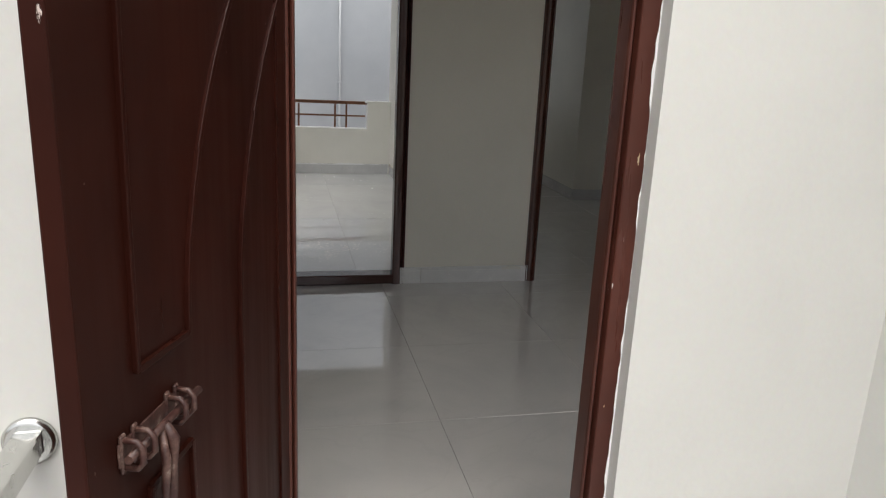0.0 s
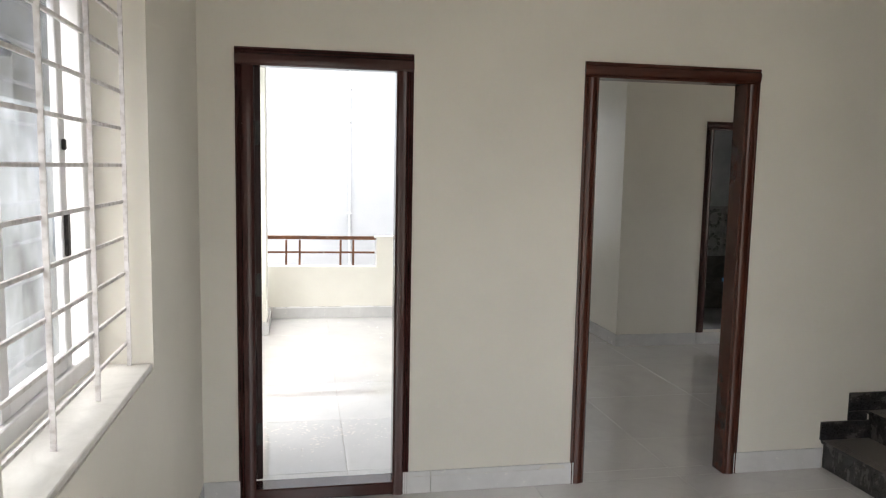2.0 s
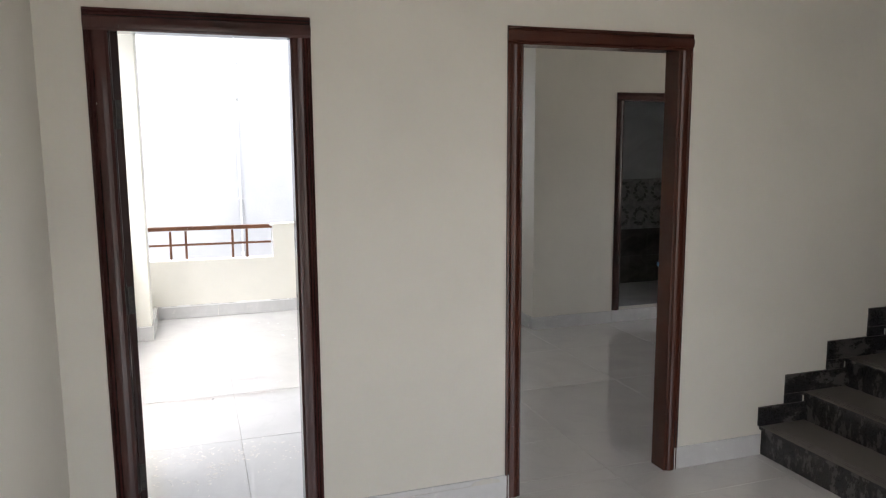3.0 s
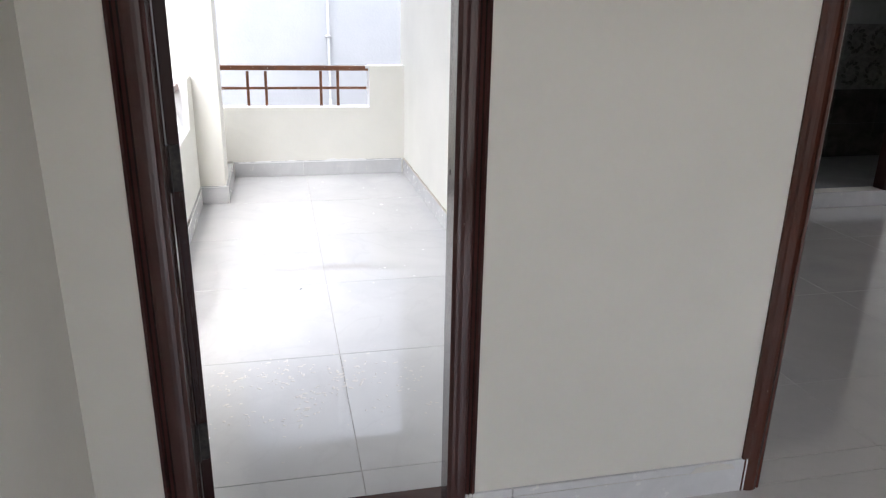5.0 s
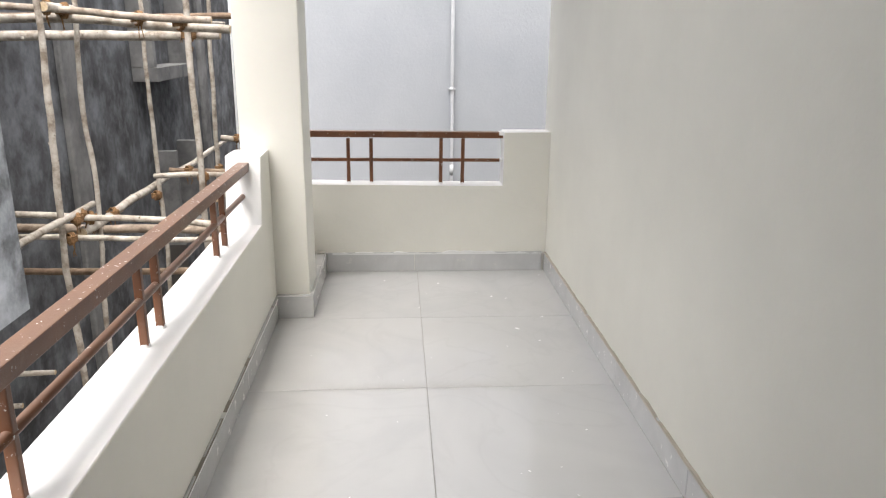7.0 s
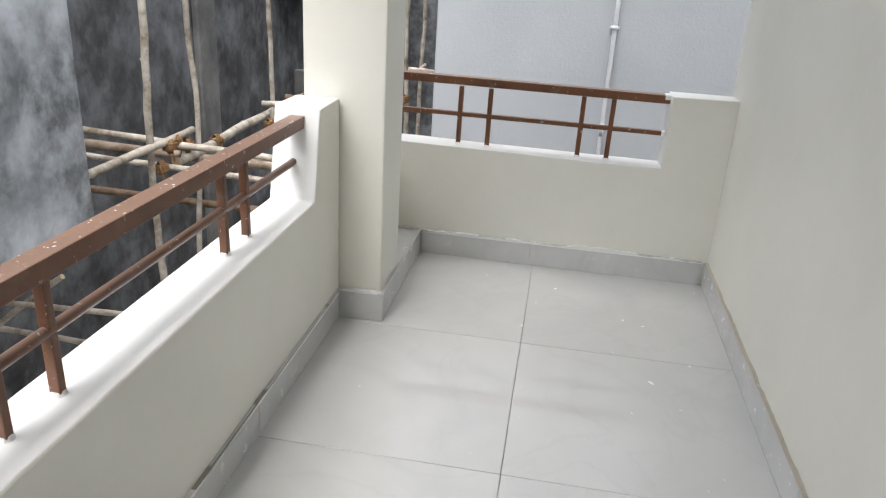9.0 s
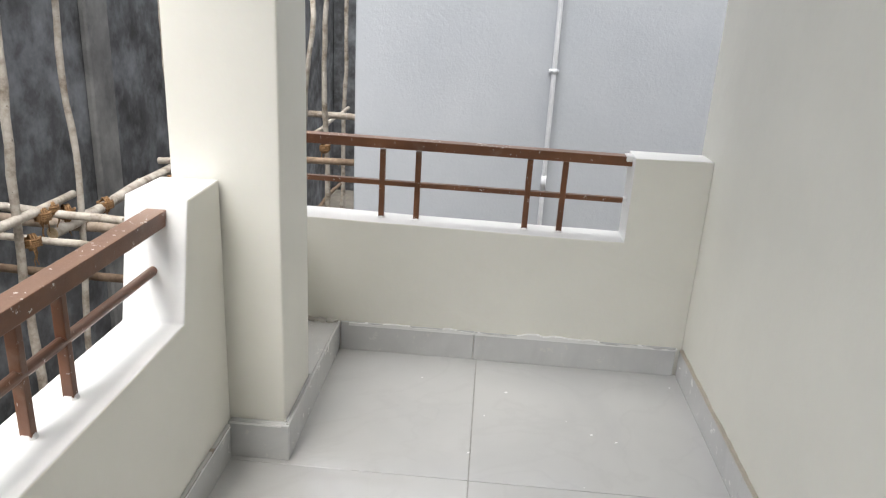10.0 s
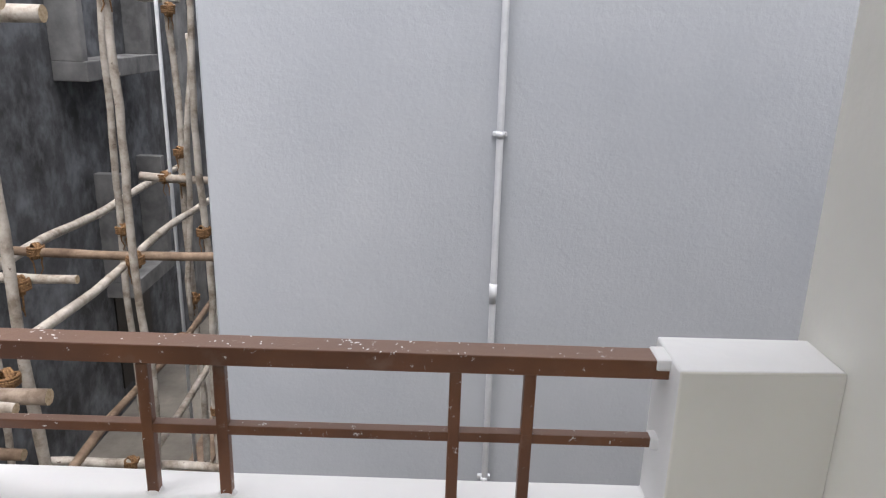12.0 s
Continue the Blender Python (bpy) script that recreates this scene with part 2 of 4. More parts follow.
bump(_nt, _b, _n.outputs[0], 0.6, 0.004)
M_PVC, _nt, _b = mat("painted_pvc_pipe", (0.60, 0.61, 0.63), 0.4)
_n = noise_tex(_nt, 12, 5)
_nt.links.new(ramp(_nt, _n.outputs[0], ((0.3, (0.47, 0.49, 0.52)), (0.7, (0.60, 0.615, 0.635)))).outputs[0], _b.inputs["Base Color"])
M_STEEL, _nt, _b = mat("polished_steel", (0.62, 0.62, 0.60), 0.16, 1.0)
_n = noise_tex(_nt, 30, 4)
_nt.links.new(ramp(_nt, _n.outputs[0], ((0.3, grey(0.1)), (0.7, grey(0.3)))).outputs[0], _b.inputs["Roughness"])
M_IRON, _nt, _b = mat("blackened_iron", (0.018, 0.018, 0.02), 0.4, 0.6)
_n = noise_tex(_nt, 60, 4)
_nt.links.new(ramp(_nt, _n.outputs[0], ((0.3, (0.012, 0.012, 0.014)), (0.7, (0.05, 0.045, 0.04)))).outputs[0], _b.inputs["Base Color"])
M_BOLT, _nt, _b = mat("paint_smeared_bolt", (0.20, 0.12, 0.09), 0.5)
_n = noise_tex(_nt, 45, 5, 0.7)
_nt.links.new(ramp(_nt, _n.outputs[0], ((0.45, (0.040, 0.013, 0.010)), (0.60, (0.10, 0.052, 0.040)), (0.75, (0.30, 0.24, 0.20)))).outputs[0], _b.inputs["Base Color"])
M_MARBLE, _nt, _b = mat("pale_marble_sill", (0.62, 0.61, 0.585), 0.3)
_n = noise_tex(_nt, 6, 8, 0.65, distortion=1.5)
_nt.links.new(ramp(_nt, _n.outputs[0], ((0.3, (0.52, 0.51, 0.48)), (0.65, (0.66, 0.65, 0.62)))).outputs[0], _b.inputs["Base Color"])
M_GLASS, _nt, _b = mat("window_glass", (0.92, 0.95, 0.97), 0.02)
_b.inputs["Transmission Weight"].default_value, _b.inputs["IOR"].default_value = 1.0, 1.45
M_ORANGE, _nt, _b = mat("orange_conduit", (0.55, 0.10, 0.03), 0.5)
M_BLUE, _nt, _b = mat("blue_tape", (0.05, 0.15, 0.28), 0.5)
M_CHALK = paint("pale_plaster_mark", (0.60, 0.58, 0.54), 0.8)


def dado(name, a, b2, scale):
    m, nt, b = mat(name, a, 0.2)
    n = noise_tex(nt, scale, 7, 0.65, stretch=(1, 1, 1.6), distortion=1.2)
    nt.links.new(ramp(nt, n.outputs[0], ((0.35, a), (0.65, b2))).outputs[0], b.inputs["Base Color"])
    return m


M_DADO_UP = dado("pale_grey_wall_tile", (0.36, 0.37, 0.38), (0.45, 0.46, 0.47), 2)
M_DADO_LOW = dado("dark_streaked_wall_tile", (0.075, 0.072, 0.068), (0.13, 0.125, 0.115), 4)
M_DADO_BAND = dado("border_wall_tile", (0.20, 0.20, 0.20), (0.33, 0.33, 0.32), 14)
M_DADO_MOTIF = dado("black_motif_tile", (0.035, 0.035, 0.035), (0.24, 0.235, 0.23), 30)
M_GROUND, _nt, _b = mat("bare_earth", (0.17, 0.15, 0.125), 0.95)
_n = noise_tex(_nt, 1.5, 8, 0.7)
_nt.links.new(ramp(_nt, _n.outputs[0], ((0.3, (0.11, 0.10, 0.085)), (0.7, (0.23, 0.21, 0.18)))).outputs[0], _b.inputs["Base Color"])

# ---- mesh helpers ----


def box(bm, x0, x1, y0, y1, z0, z1, bevel=0.0, seg=1):
    """Adds one box, with rounded edges where bevel is given."""
    r = bmesh.ops.create_cube(bm, size=1.0)
    vs = r["verts"]
    bmesh.ops.scale(bm, verts=vs, vec=(x1 - x0, y1 - y0, z1 - z0))
    bmesh.ops.translate(bm, verts=vs, vec=((x0 + x1) / 2, (y0 + y1) / 2, (z0 + z1) / 2))
    if bevel:
        es = list({e for v in vs for e in v.link_edges})
        bmesh.ops.bevel(bm, geom=es, offset=bevel, segments=seg, affect="EDGES", profile=0.6)
    return vs


def prism(bm, outline, z0, z1):
    """Extrudes a closed outline (x, y) from z0 up to z1."""
    lo = [bm.verts.new((x, y, z0)) for x, y in outline]
    hi = [bm.verts.new((x, y, z1)) for x, y in outline]
    n = len(outline)
    bm.faces.new(lo[::-1]), bm.faces.new(hi)
    for i in range(n):
        bm.faces.new((lo[i], lo[(i + 1) % n], hi[(i + 1) % n], hi[i]))
    bmesh.ops.recalc_face_normals(bm, faces=bm.faces)


def tube(bm, points, radii, sides=10, cap=True):
    """A round tube through the points, one radius a point."""
    rings = []
    for i, p in enumerate(points):
        a, b = Vector(points[max(i - 1, 0)]), Vector(points[min(i + 1, len(points) - 1)])
        d = (b - a).normalized()
        side = d.orthogonal().normalized() if i == 0 else (rings[-1][1] - d * rings[-1][1].dot(d)).normalized()
        up = d.cross(side)
        ring = [bm.verts.new(Vector(p) + (side * math.cos(2 * math.pi * k / sides) + up * math.sin(2 * math.pi * k / sides)) * radii[i]) for k in range(sides)]
        rings.append((ring, side))
    for (r0, _), (r1, _) in zip(rings, rings[1:]):
        for k in range(sides):
            f = bm.faces.new((r0[k], r0[(k + 1) % sides], r1[(k + 1) % sides], r1[k]))
            f.smooth = True
    if cap:
        bm.faces.new(rings[0][0][::-1]), bm.faces.new(rings[-1][0])


def bar(bm, p, q, w, h, bevel=0.003):
    """A straight bar of section w x h (h upright) from p to q."""
    p, q = Vector(p), Vector(q)
    d = q - p
    vs = bmesh.ops.create_cube(bm, size=1.0)["verts"]
    up = Vector((0, 0, 1)) if abs(d.normalized().z) < 0.9 else Vector((0, 1, 0))
    y = up.cross(d).normalized()
    z = d.normalized().cross(y)
    rot = Matrix((d.normalized(), y, z)).transposed().to_4x4()
    bmesh.ops.transform(bm, verts=vs, matrix=Matrix.Translation((p + q) / 2) @ rot @ Matrix.Diagonal((d.length, w, h, 1)))
    es = list({e for v in vs for e in v.link_edges})
    bmesh.ops.bevel(bm, geom=es, offset=bevel, segments=2, affect="EDGES", profile=0.6)


def mesh_of(name, bm, *materials):
    me = bpy.data.meshes.new(name)
    bm.to_mesh(me)
    bm.free()
    for m in materials:
        me.materials.append(m)
    return me


def solid(name, bm, *materials):
    return new(name, mesh_of(name, bm, *materials))


def part(name, bm, material, parent, label=""):
    ob = solid(name, bm, material)
    ob.parent = parent
    if label:
        ob["label"] = label
    return ob


def structure(ob, label, category):
    return tagged(ob, label, category, kind="structure")


def box_part(name, dims, material, parent, bevel=0.002, label=""):
    bm = bmesh.new()
    box(bm, *dims, bevel=bevel)
    return part(name, bm, material, parent, label)


def wall_along_x(name, x0, x1, y0, y1, z0, z1, holes, material, label):
    """A wall along x with openings (xa, xb, za, zb), built of butted blocks."""
    bm = bmesh.new()
    x = x0
    for xa, xb, za, zb in sorted(holes):
        box(bm, x, xa, y0, y1, z0, z1)
        if za > z0:
            box(bm, xa, xb, y0, y1, z0, za)
        box(bm, xa, xb, y0, y1, zb, z1)
        x = xb
    box(bm, x, x1, y0, y1, z0, z1)
    bmesh.ops.remove_doubles(bm, verts=bm.verts, dist=1e-5)
    return structure(solid(name, bm, material), label, "wall")


def wall_along_y(name, x0, x1, y0, y1, z0, z1, holes, material, label):
    bm = bmesh.new()
    y = y0
    for ya, yb, za, zb in sorted(holes):
        box(bm, x0, x1, y, ya, z0, z1)
        if za > z0:
            box(bm, x0, x1, ya, yb, z0, za)
        box(bm, x0, x1, ya, yb, zb, z1)
        y = yb
    box(bm, x0, x1, y, y1, z0, z1)
    bmesh.ops.remove_doubles(bm, verts=bm.verts, dist=1e-5)
    return structure(solid(name, bm, material), label, "wall")

# ---- the building's shell ----
NORTH0, NORTH1 = 4.74, 4.855        # wall between hall and balcony
WEST = -0.160                       # hall face of the west wall
SOUTH0, SOUTH1 = 1.516, 1.645        # wall with the entrance door
FRAME_S = 1.569                     # landing face of the entrance frame, set back in the wall
TOP, SLAB = 2.95, 3.10
BALC_E = 1.340                      # balcony face of its east wall

bm = bmesh.new()
box(bm, -600, 600, -600, 600, -3.6, -3.4)
structure(solid("ground", bm, M_GROUND), "bare brown earth far below the balcony", "ground")

wall_along_x("wall_north", -0.395, 6.2, NORTH0, NORTH1, 0, TOP, [(0.001, 0.808, 0, 2.123), (1.646, 2.586, 0, 2.13)], M_WALL,
             "cream painted hall wall with two door openings")
wall_along_y("wall_west", -0.395, WEST, SOUTH1, NORTH0, 0, TOP, [(2.51, 3.68, 0.953, 2.13)], M_WALL,
             "cream painted hall wall with a grilled window")
# The right-hand opening is unseen, added to let daylight into the hall.
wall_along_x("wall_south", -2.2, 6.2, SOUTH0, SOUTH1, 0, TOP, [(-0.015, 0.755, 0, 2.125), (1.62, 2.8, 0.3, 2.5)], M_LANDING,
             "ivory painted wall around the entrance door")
# Unseen opening in the end wall, added to brighten the inner room.
wall_along_y("wall_east", 6.2, 6.43, SOUTH0, 9.24, 0, TOP, [(5.4, 7.0, 0.8, 2.3)], M_WALL, "plain cream painted end wall with an unseen added opening")
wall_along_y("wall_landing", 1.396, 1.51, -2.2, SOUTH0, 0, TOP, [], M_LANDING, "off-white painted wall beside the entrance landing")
wall_along_y("wall_balcony", BALC_E, 1.45, NORTH1, 9.25, -0.15, TOP, [], M_WALL_OUT, "ivory painted side wall of the balcony")
wall_along_x("wall_inner_room", 3.125, 6.2, 7.53, 7.645, 0, TOP, [(3.92, 4.735, 0.112, 2.075)], M_WALL, "cream painted wall with a washroom doorway")
wall_along_y("wall_inner_return", 3.125, 3.24, 7.645, 9.14, 0, TOP, [], M_WALL, "cream painted return wall of a passage")
# Openings out of view; the wide one is added to light the washroom.
wall_along_x("wall_inner_end", 1.45, 6.2, 9.14, 9.24, 0, TOP, [(1.7, 2.95, 0.8, 2.3), (3.3, 6.1, 0.2, 2.6)], M_WALL, "cream painted end wall of the inner room with a window and an added light gap")

bm = bmesh.new()
box(bm, -0.395, 6.43, SOUTH0, NORTH1, TOP, SLAB)
box(bm, BALC_E, 6.43, NORTH1, 9.25, TOP, SLAB)
structure(solid("ceiling", bm, M_CEIL), "white painted concrete ceiling", "ceiling")
bm = bmesh.new()
box(bm, -0.395, BALC_E - 0.002, NORTH1, 9.215, 2.82, SLAB)
box(bm, -0.371, BALC_E - 0.002, 9.070, 9.213, 2.64, 2.82)
structure(solid("ceiling_balcony", bm, M_CEIL), "white painted concrete slab and edge beam over the balcony", "ceiling")

# ---- floors ----
bm = bmesh.new()
box(bm, -0.395, 6.43, SOUTH0, NORTH1, -0.15, -0.004)
box(bm, BALC_E, 6.43, NORTH1, 9.24, -0.15, -0.004)
floor = structure(solid("floor", bm, M_GROUT_HALL), "glossy grey-white vitrified tile floor", "floor")
bm = bmesh.new()
box(bm, -0.37, BALC_E, NORTH1, 9.21, -0.15, -0.004)
floor_balcony = structure(solid("floor_balcony", bm, M_GROUT), "pale grey marbled tile balcony floor", "floor")
bm = bmesh.new()
box(bm, 3.24, 6.2, 7.646, 8.66, 0.001, 0.110)
structure(solid("floor_washroom", bm, M_DADO_UP), "raised grey tiled washroom floor", "floor")
bm = bmesh.new()
box(bm, -2.2, 1.51, -2.2, SOUTH0, -0.15, 0.0)
structure(solid("floor_landing", bm, M_CONC), "grey concrete entrance landing", "floor")

# ---- skirting tiles ----


def skirting(parent, x0, y0, x1, y1, inward, pitch=0.805, start=0.0, height=0.112, thick=0.010):
    """A row of skirting tiles from (x0, y0) to (x1, y1); inward is the way into the room."""
    a, b, n = Vector((x0, y0, 0)), Vector((x1, y1, 0)), Vector((*inward, 0))
    length, d = (b - a).length, (b - a).normalized()
    s = -start
    while s < length - 0.01:
        p, q = max(s, 0) + 0.0012, min(s + pitch, length) - 0.0012
        if q - p > 0.01:
            h = height + random.uniform(-0.003, 0.002)
            t = thick + random.uniform(-0.001, 0.0015)
            e = a + d * p
            f = a + d * q + n * t
            tilebm = bmesh.new()
            box(tilebm, min(e.x, f.x), max(e.x, f.x), min(e.y, f.y), max(e.y, f.y), 0.0, h, bevel=0.0015)
            part("skirting_tile", tilebm, M_SKIRT, parent)
        s += pitch


base_hall = structure(new("baseboard_hall"), "grey-white tile skirting round the hall", "baseboard")
skirting(base_hall, WEST, NORTH0, 0.008, NORTH0, (0, -1))
skirting(base_hall, 0.779, NORTH0, 1.668, NORTH0, (0, -1), 0.8, 0.66)
skirting(base_hall, 2.560, NORTH0, 3.105, NORTH0, (0, -1))
skirting(base_hall, WEST, SOUTH1, WEST, NORTH0 - 0.012, (1, 0), thick=0.005)
skirting(base_hall, 0.765, SOUTH1, 6.2, SOUTH1, (0, 1))
base_balcony = structure(new("baseboard_balcony"), "chipped grey tile skirting round the balcony", "baseboard")
skirting(base_balcony, BALC_E, NORTH1, BALC_E, 9.07, (-1, 0), 0.805, 0.62, 0.118)
skirting(base_balcony, -0.034, 9.07, BALC_E - 0.012, 9.07, (0, -1), 0.805, 0.26, 0.122)
skirting(base_balcony, -0.227, NORTH1, -0.227, 8.284, (1, 0), 0.805, 0.60, 0.120)
base_inner = structure(new("baseboard_inner_room"), "grey tile skirting in the inner room", "baseboard")
skirting(base_inner, 3.115, 7.53, 6.2, 7.53, (0, -1))
skirting(base_inner, 3.125, 7.53, 3.125, 9.14, (-1, 0))

# ---- balcony parapet, pillar and plinth ----


def parapet(name, outline, d0, d1, along, label):
    """A parapet from its outline (length, height); the body ivory, its tops and the notch's cheek white."""
    bm = bmesh.new()
    lo = [bm.verts.new((a, d0, h) if along == "x" else (d0, a, h)) for a, h in outline]
    hi = [bm.verts.new((a, d1, h) if along == "x" else (d1, a, h)) for a, h in outline]
    n = len(outline)
    bm.faces.new(lo), bm.faces.new(hi[::-1])
    for i in range(n):
        bm.faces.new((lo[i], hi[i], hi[(i + 1) % n], lo[(i + 1) % n]))
    bmesh.ops.recalc_face_normals(bm, faces=bm.faces)
    edges = [e for e in bm.edges if min(v.co.z for v in e.verts) > 0.3]
    bmesh.ops.bevel(bm, geom=edges, offset=0.005, segments=2, affect="EDGES", profile=0.55)
    longest = [e for e in bm.edges if e.calc_length() > 0.3]
    bmesh.ops.subdivide_edges(bm, edges=longest, cuts=9, use_grid_fill=True)
    for v in bm.verts:
        if v.co.z > 0.45:
            k = noise.noise_vector(v.co * 5.3) + 0.5 * noise.noise_vector(v.co * 14.0)
            v.co.z += 0.0032 * k.z
            if along == "x":
                v.co.y += 0.0015 * k.y
            else:
                v.co.x += 0.0015 * k.x
    for f in bm.faces:
        side = abs(f.normal.x if along == "x" else f.normal.y)
        f.material_index = 1 if f.normal.z > 0.45 or (side > 0.7 and f.calc_center_median().z > 0.3) else 0
        f.smooth = f.calc_area() < 0.004
    return structure(solid(name, bm, M_WALL_OUT, M_CAP), label, "parapet")


parapet("wall_parapet_north", ((-0.375, -0.15), (BALC_E - 0.001, -0.15), (BALC_E - 0.001, 0.872), (1.055, 0.872), (1.055, 0.543), (-0.375, 0.560)), 9.07, 9.215, "x",
        "low ivory parapet with a white top and a raised end")
parapet("wall_parapet_west", ((NORTH1, -0.15), (8.309, -0.15), (8.309, 0.884), (8.100, 0.884), (8.030, 0.570), (NORTH1, 0.570)), -0.392, -0.227, "y",
        "low ivory side parapet with a white top and a raised end")
parapet("wall_parapet_west_end", ((8.616, -0.15), (9.069, -0.15), (9.069, 0.558), (8.616, 0.558)), -0.374, -0.228, "y", "short ivory parapet beyond the pillar")
bm = bmesh.new()
box(bm, -0.365, -0.054, 8.315, 8.615, -0.15, 3.1, bevel=0.008, seg=3)
structure(solid("pillar", bm, M_WALL_OUT), "square ivory concrete pillar", "pillar")

plinth = structure(new("plinth"), "low tiled plinth round the pillar's foot", "plinth")
box_part("plinth_core", (-0.225, -0.046, 8.298, 9.066, -0.004, 0.114), M_GROUT, plinth)
box_part("skirting_tile", (-0.225, -0.036, 8.285, 8.296, 0, 0.124), M_SKIRT, plinth)
box_part("skirting_tile", (-0.046, -0.036, 8.298, 9.066, 0, 0.124), M_SKIRT, plinth)
box_part("top_tile", (-0.224, -0.047, 8.617, 9.066, 0.114, 0.123), M_SKIRT, plinth)
box_part("top_tile", (-0.224, -0.047, 8.298, 8.314, 0.114, 0.123), M_SKIRT, plinth)
box_part("top_tile", (-0.0535, -0.047, 8.316, 8.615, 0.114, 0.123), M_SKIRT, plinth)
bm = bmesh.new()
for i in range(46):
    r = random.uniform(0.004, 0.013)
    m = Matrix.Translation((random.uniform(-0.2, -0.05), 9.064 - abs(random.gauss(0, 0.010)), 0.123 + r * 0.4)) @ Matrix.Diagonal((r * 1.6, r, r * 0.8, 1))
    bmesh.ops.create_icosphere(bm, subdivisions=1, radius=1.0, matrix=m)
part("mortar_crumbs", bm, M_CHALK, plinth)

bm = bmesh.new()
for i in range(50):
    x, y, r = random.uniform(-0.18, 1.30), random.uniform(5.2, 9.02), random.uniform(0.0012, 0.0045)
    if i % 9 == 0:
        r *= 1.8
    bmesh.ops.create_icosphere(bm, subdivisions=1, radius=1.0, matrix=Matrix.Translation((x, y, 0.0008)) @ Matrix.Rotation(random.uniform(0, 3), 4, "Z") @ Matrix.Diagonal((r * random.uniform(1, 2.2), r, 0.0012, 1)))
tagged(solid("plaster_crumbs", bm, M_CAP), "white plaster crumbs scattered over the balcony floor", "debris", kind="stuff")
bm = bmesh.new()
for i in range(420):
    x, y, q = random.gauss(0.36, 0.22), random.gauss(5.58, 0.17), random.uniform(0.0015, 0.007)
    if -0.2 < x < 1.3 and y > 5.05 and noise.noise((x * 6, y * 6, 2.0)) > -0.12:
        bmesh.ops.create_icosphere(bm, subdivisions=1, radius=1.0, matrix=Matrix.Translation((x, y, 0.0005)) @ Matrix.Rotation(random.uniform(0, 3), 4, "Z") @ Matrix.Diagonal((q * random.uniform(1, 2.6), q, 0.0006, 1)))
tagged(solid("plaster_dust", bm, M_CHALK), "dried plaster smears on the balcony floor by the door", "dust", kind="stuff")
for x, y, a in ((0.395, 6.60, 1.1),):
    bm = bmesh.new()
    bar(bm, (-0.012, 0, 0.0014), (0.012, 0, 0.0014), 0.005, 0.0016, 0.0005)
    chip = tagged(solid("litter_scrap", bm, M_CEMENT), "small dark scrap on the balcony floor", "debris")
    chip.matrix_world = pose(x, y, 0, 0, 0, math.degrees(a))

# ---- balcony railings ----


def bar_part(name, p, q, w, h, material, parent, label="", bevel=0.003):
    bm = bmesh.new()
    bar(bm, p, q, w, h, bevel)
    return part(name, bm, material, parent, label)


def round_part(name, points, radii, material, parent, label="", sides=12):
    bm = bmesh.new()
    tube(bm, points, radii, sides)
    return part(name, bm, material, parent, label)


rail_n = tagged(new("balcony_railing"), "red-brown painted railing with flaking paint on the parapet", "railing", "balcony railings")
YR = 9.148
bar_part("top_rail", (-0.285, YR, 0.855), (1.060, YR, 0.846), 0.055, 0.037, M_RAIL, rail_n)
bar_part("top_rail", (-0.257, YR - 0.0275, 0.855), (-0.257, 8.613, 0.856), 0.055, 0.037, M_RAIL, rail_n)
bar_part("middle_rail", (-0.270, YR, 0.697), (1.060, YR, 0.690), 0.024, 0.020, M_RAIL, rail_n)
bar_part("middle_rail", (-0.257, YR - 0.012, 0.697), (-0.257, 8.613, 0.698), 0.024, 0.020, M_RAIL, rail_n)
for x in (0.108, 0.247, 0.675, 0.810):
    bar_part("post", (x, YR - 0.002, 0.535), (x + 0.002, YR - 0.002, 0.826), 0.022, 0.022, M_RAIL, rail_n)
    bm = bmesh.new()
    bmesh.ops.create_cone(bm, segments=10, radius1=0.021, radius2=0.013, depth=0.012, cap_ends=True, matrix=Matrix.Translation((x, YR - 0.002, 0.5605 - 0.0119 * (x + 0.375))))
    part("paint_collar", bm, M_CAP, rail_n, "white paint smeared round the post's foot")

bm = bmesh.new()
box(bm, 1.030, 1.062, YR - 0.031, YR + 0.031, 0.845, 0.868, bevel=0.006, seg=2)
part("paint_smear", bm, M_CAP, rail_n, "white wall paint smeared over the rail end")
bm = bmesh.new()
box(bm, 1.040, 1.062, YR - 0.016, YR + 0.016, 0.676, 0.702, bevel=0.005, seg=2)
part("paint_smear", bm, M_CAP, rail_n, "white wall paint smeared over the rail end")

bm = bmesh.new()
for i in range(70):
    x, r = random.uniform(-0.22, 1.02) if i > 14 else random.gauss(0.49, 0.025), random.uniform(0.0008, 0.0024)
    m = Matrix.Translation((x, YR + random.uniform(-0.026, 0.024), 0.855 - 0.0067 * (x + 0.285) + 0.0187))
    bmesh.ops.create_icosphere(bm, subdivisions=1, radius=1.0, matrix=m @ Matrix.Rotation(random.uniform(0, 3), 4, "Z") @ Matrix.Diagonal((r * random.uniform(1, 2.4), r, 0.0008, 1)))
part("paint_spatter", bm, M_CAP, rail_n, "white paint spatter on the top rail")["kind"] = "stuff"

rail_w = tagged(new("balcony_railing"), "dusty red-brown painted side railing on the parapet", "railing", "balcony railings")
XR = -0.314
bm = bmesh.new()
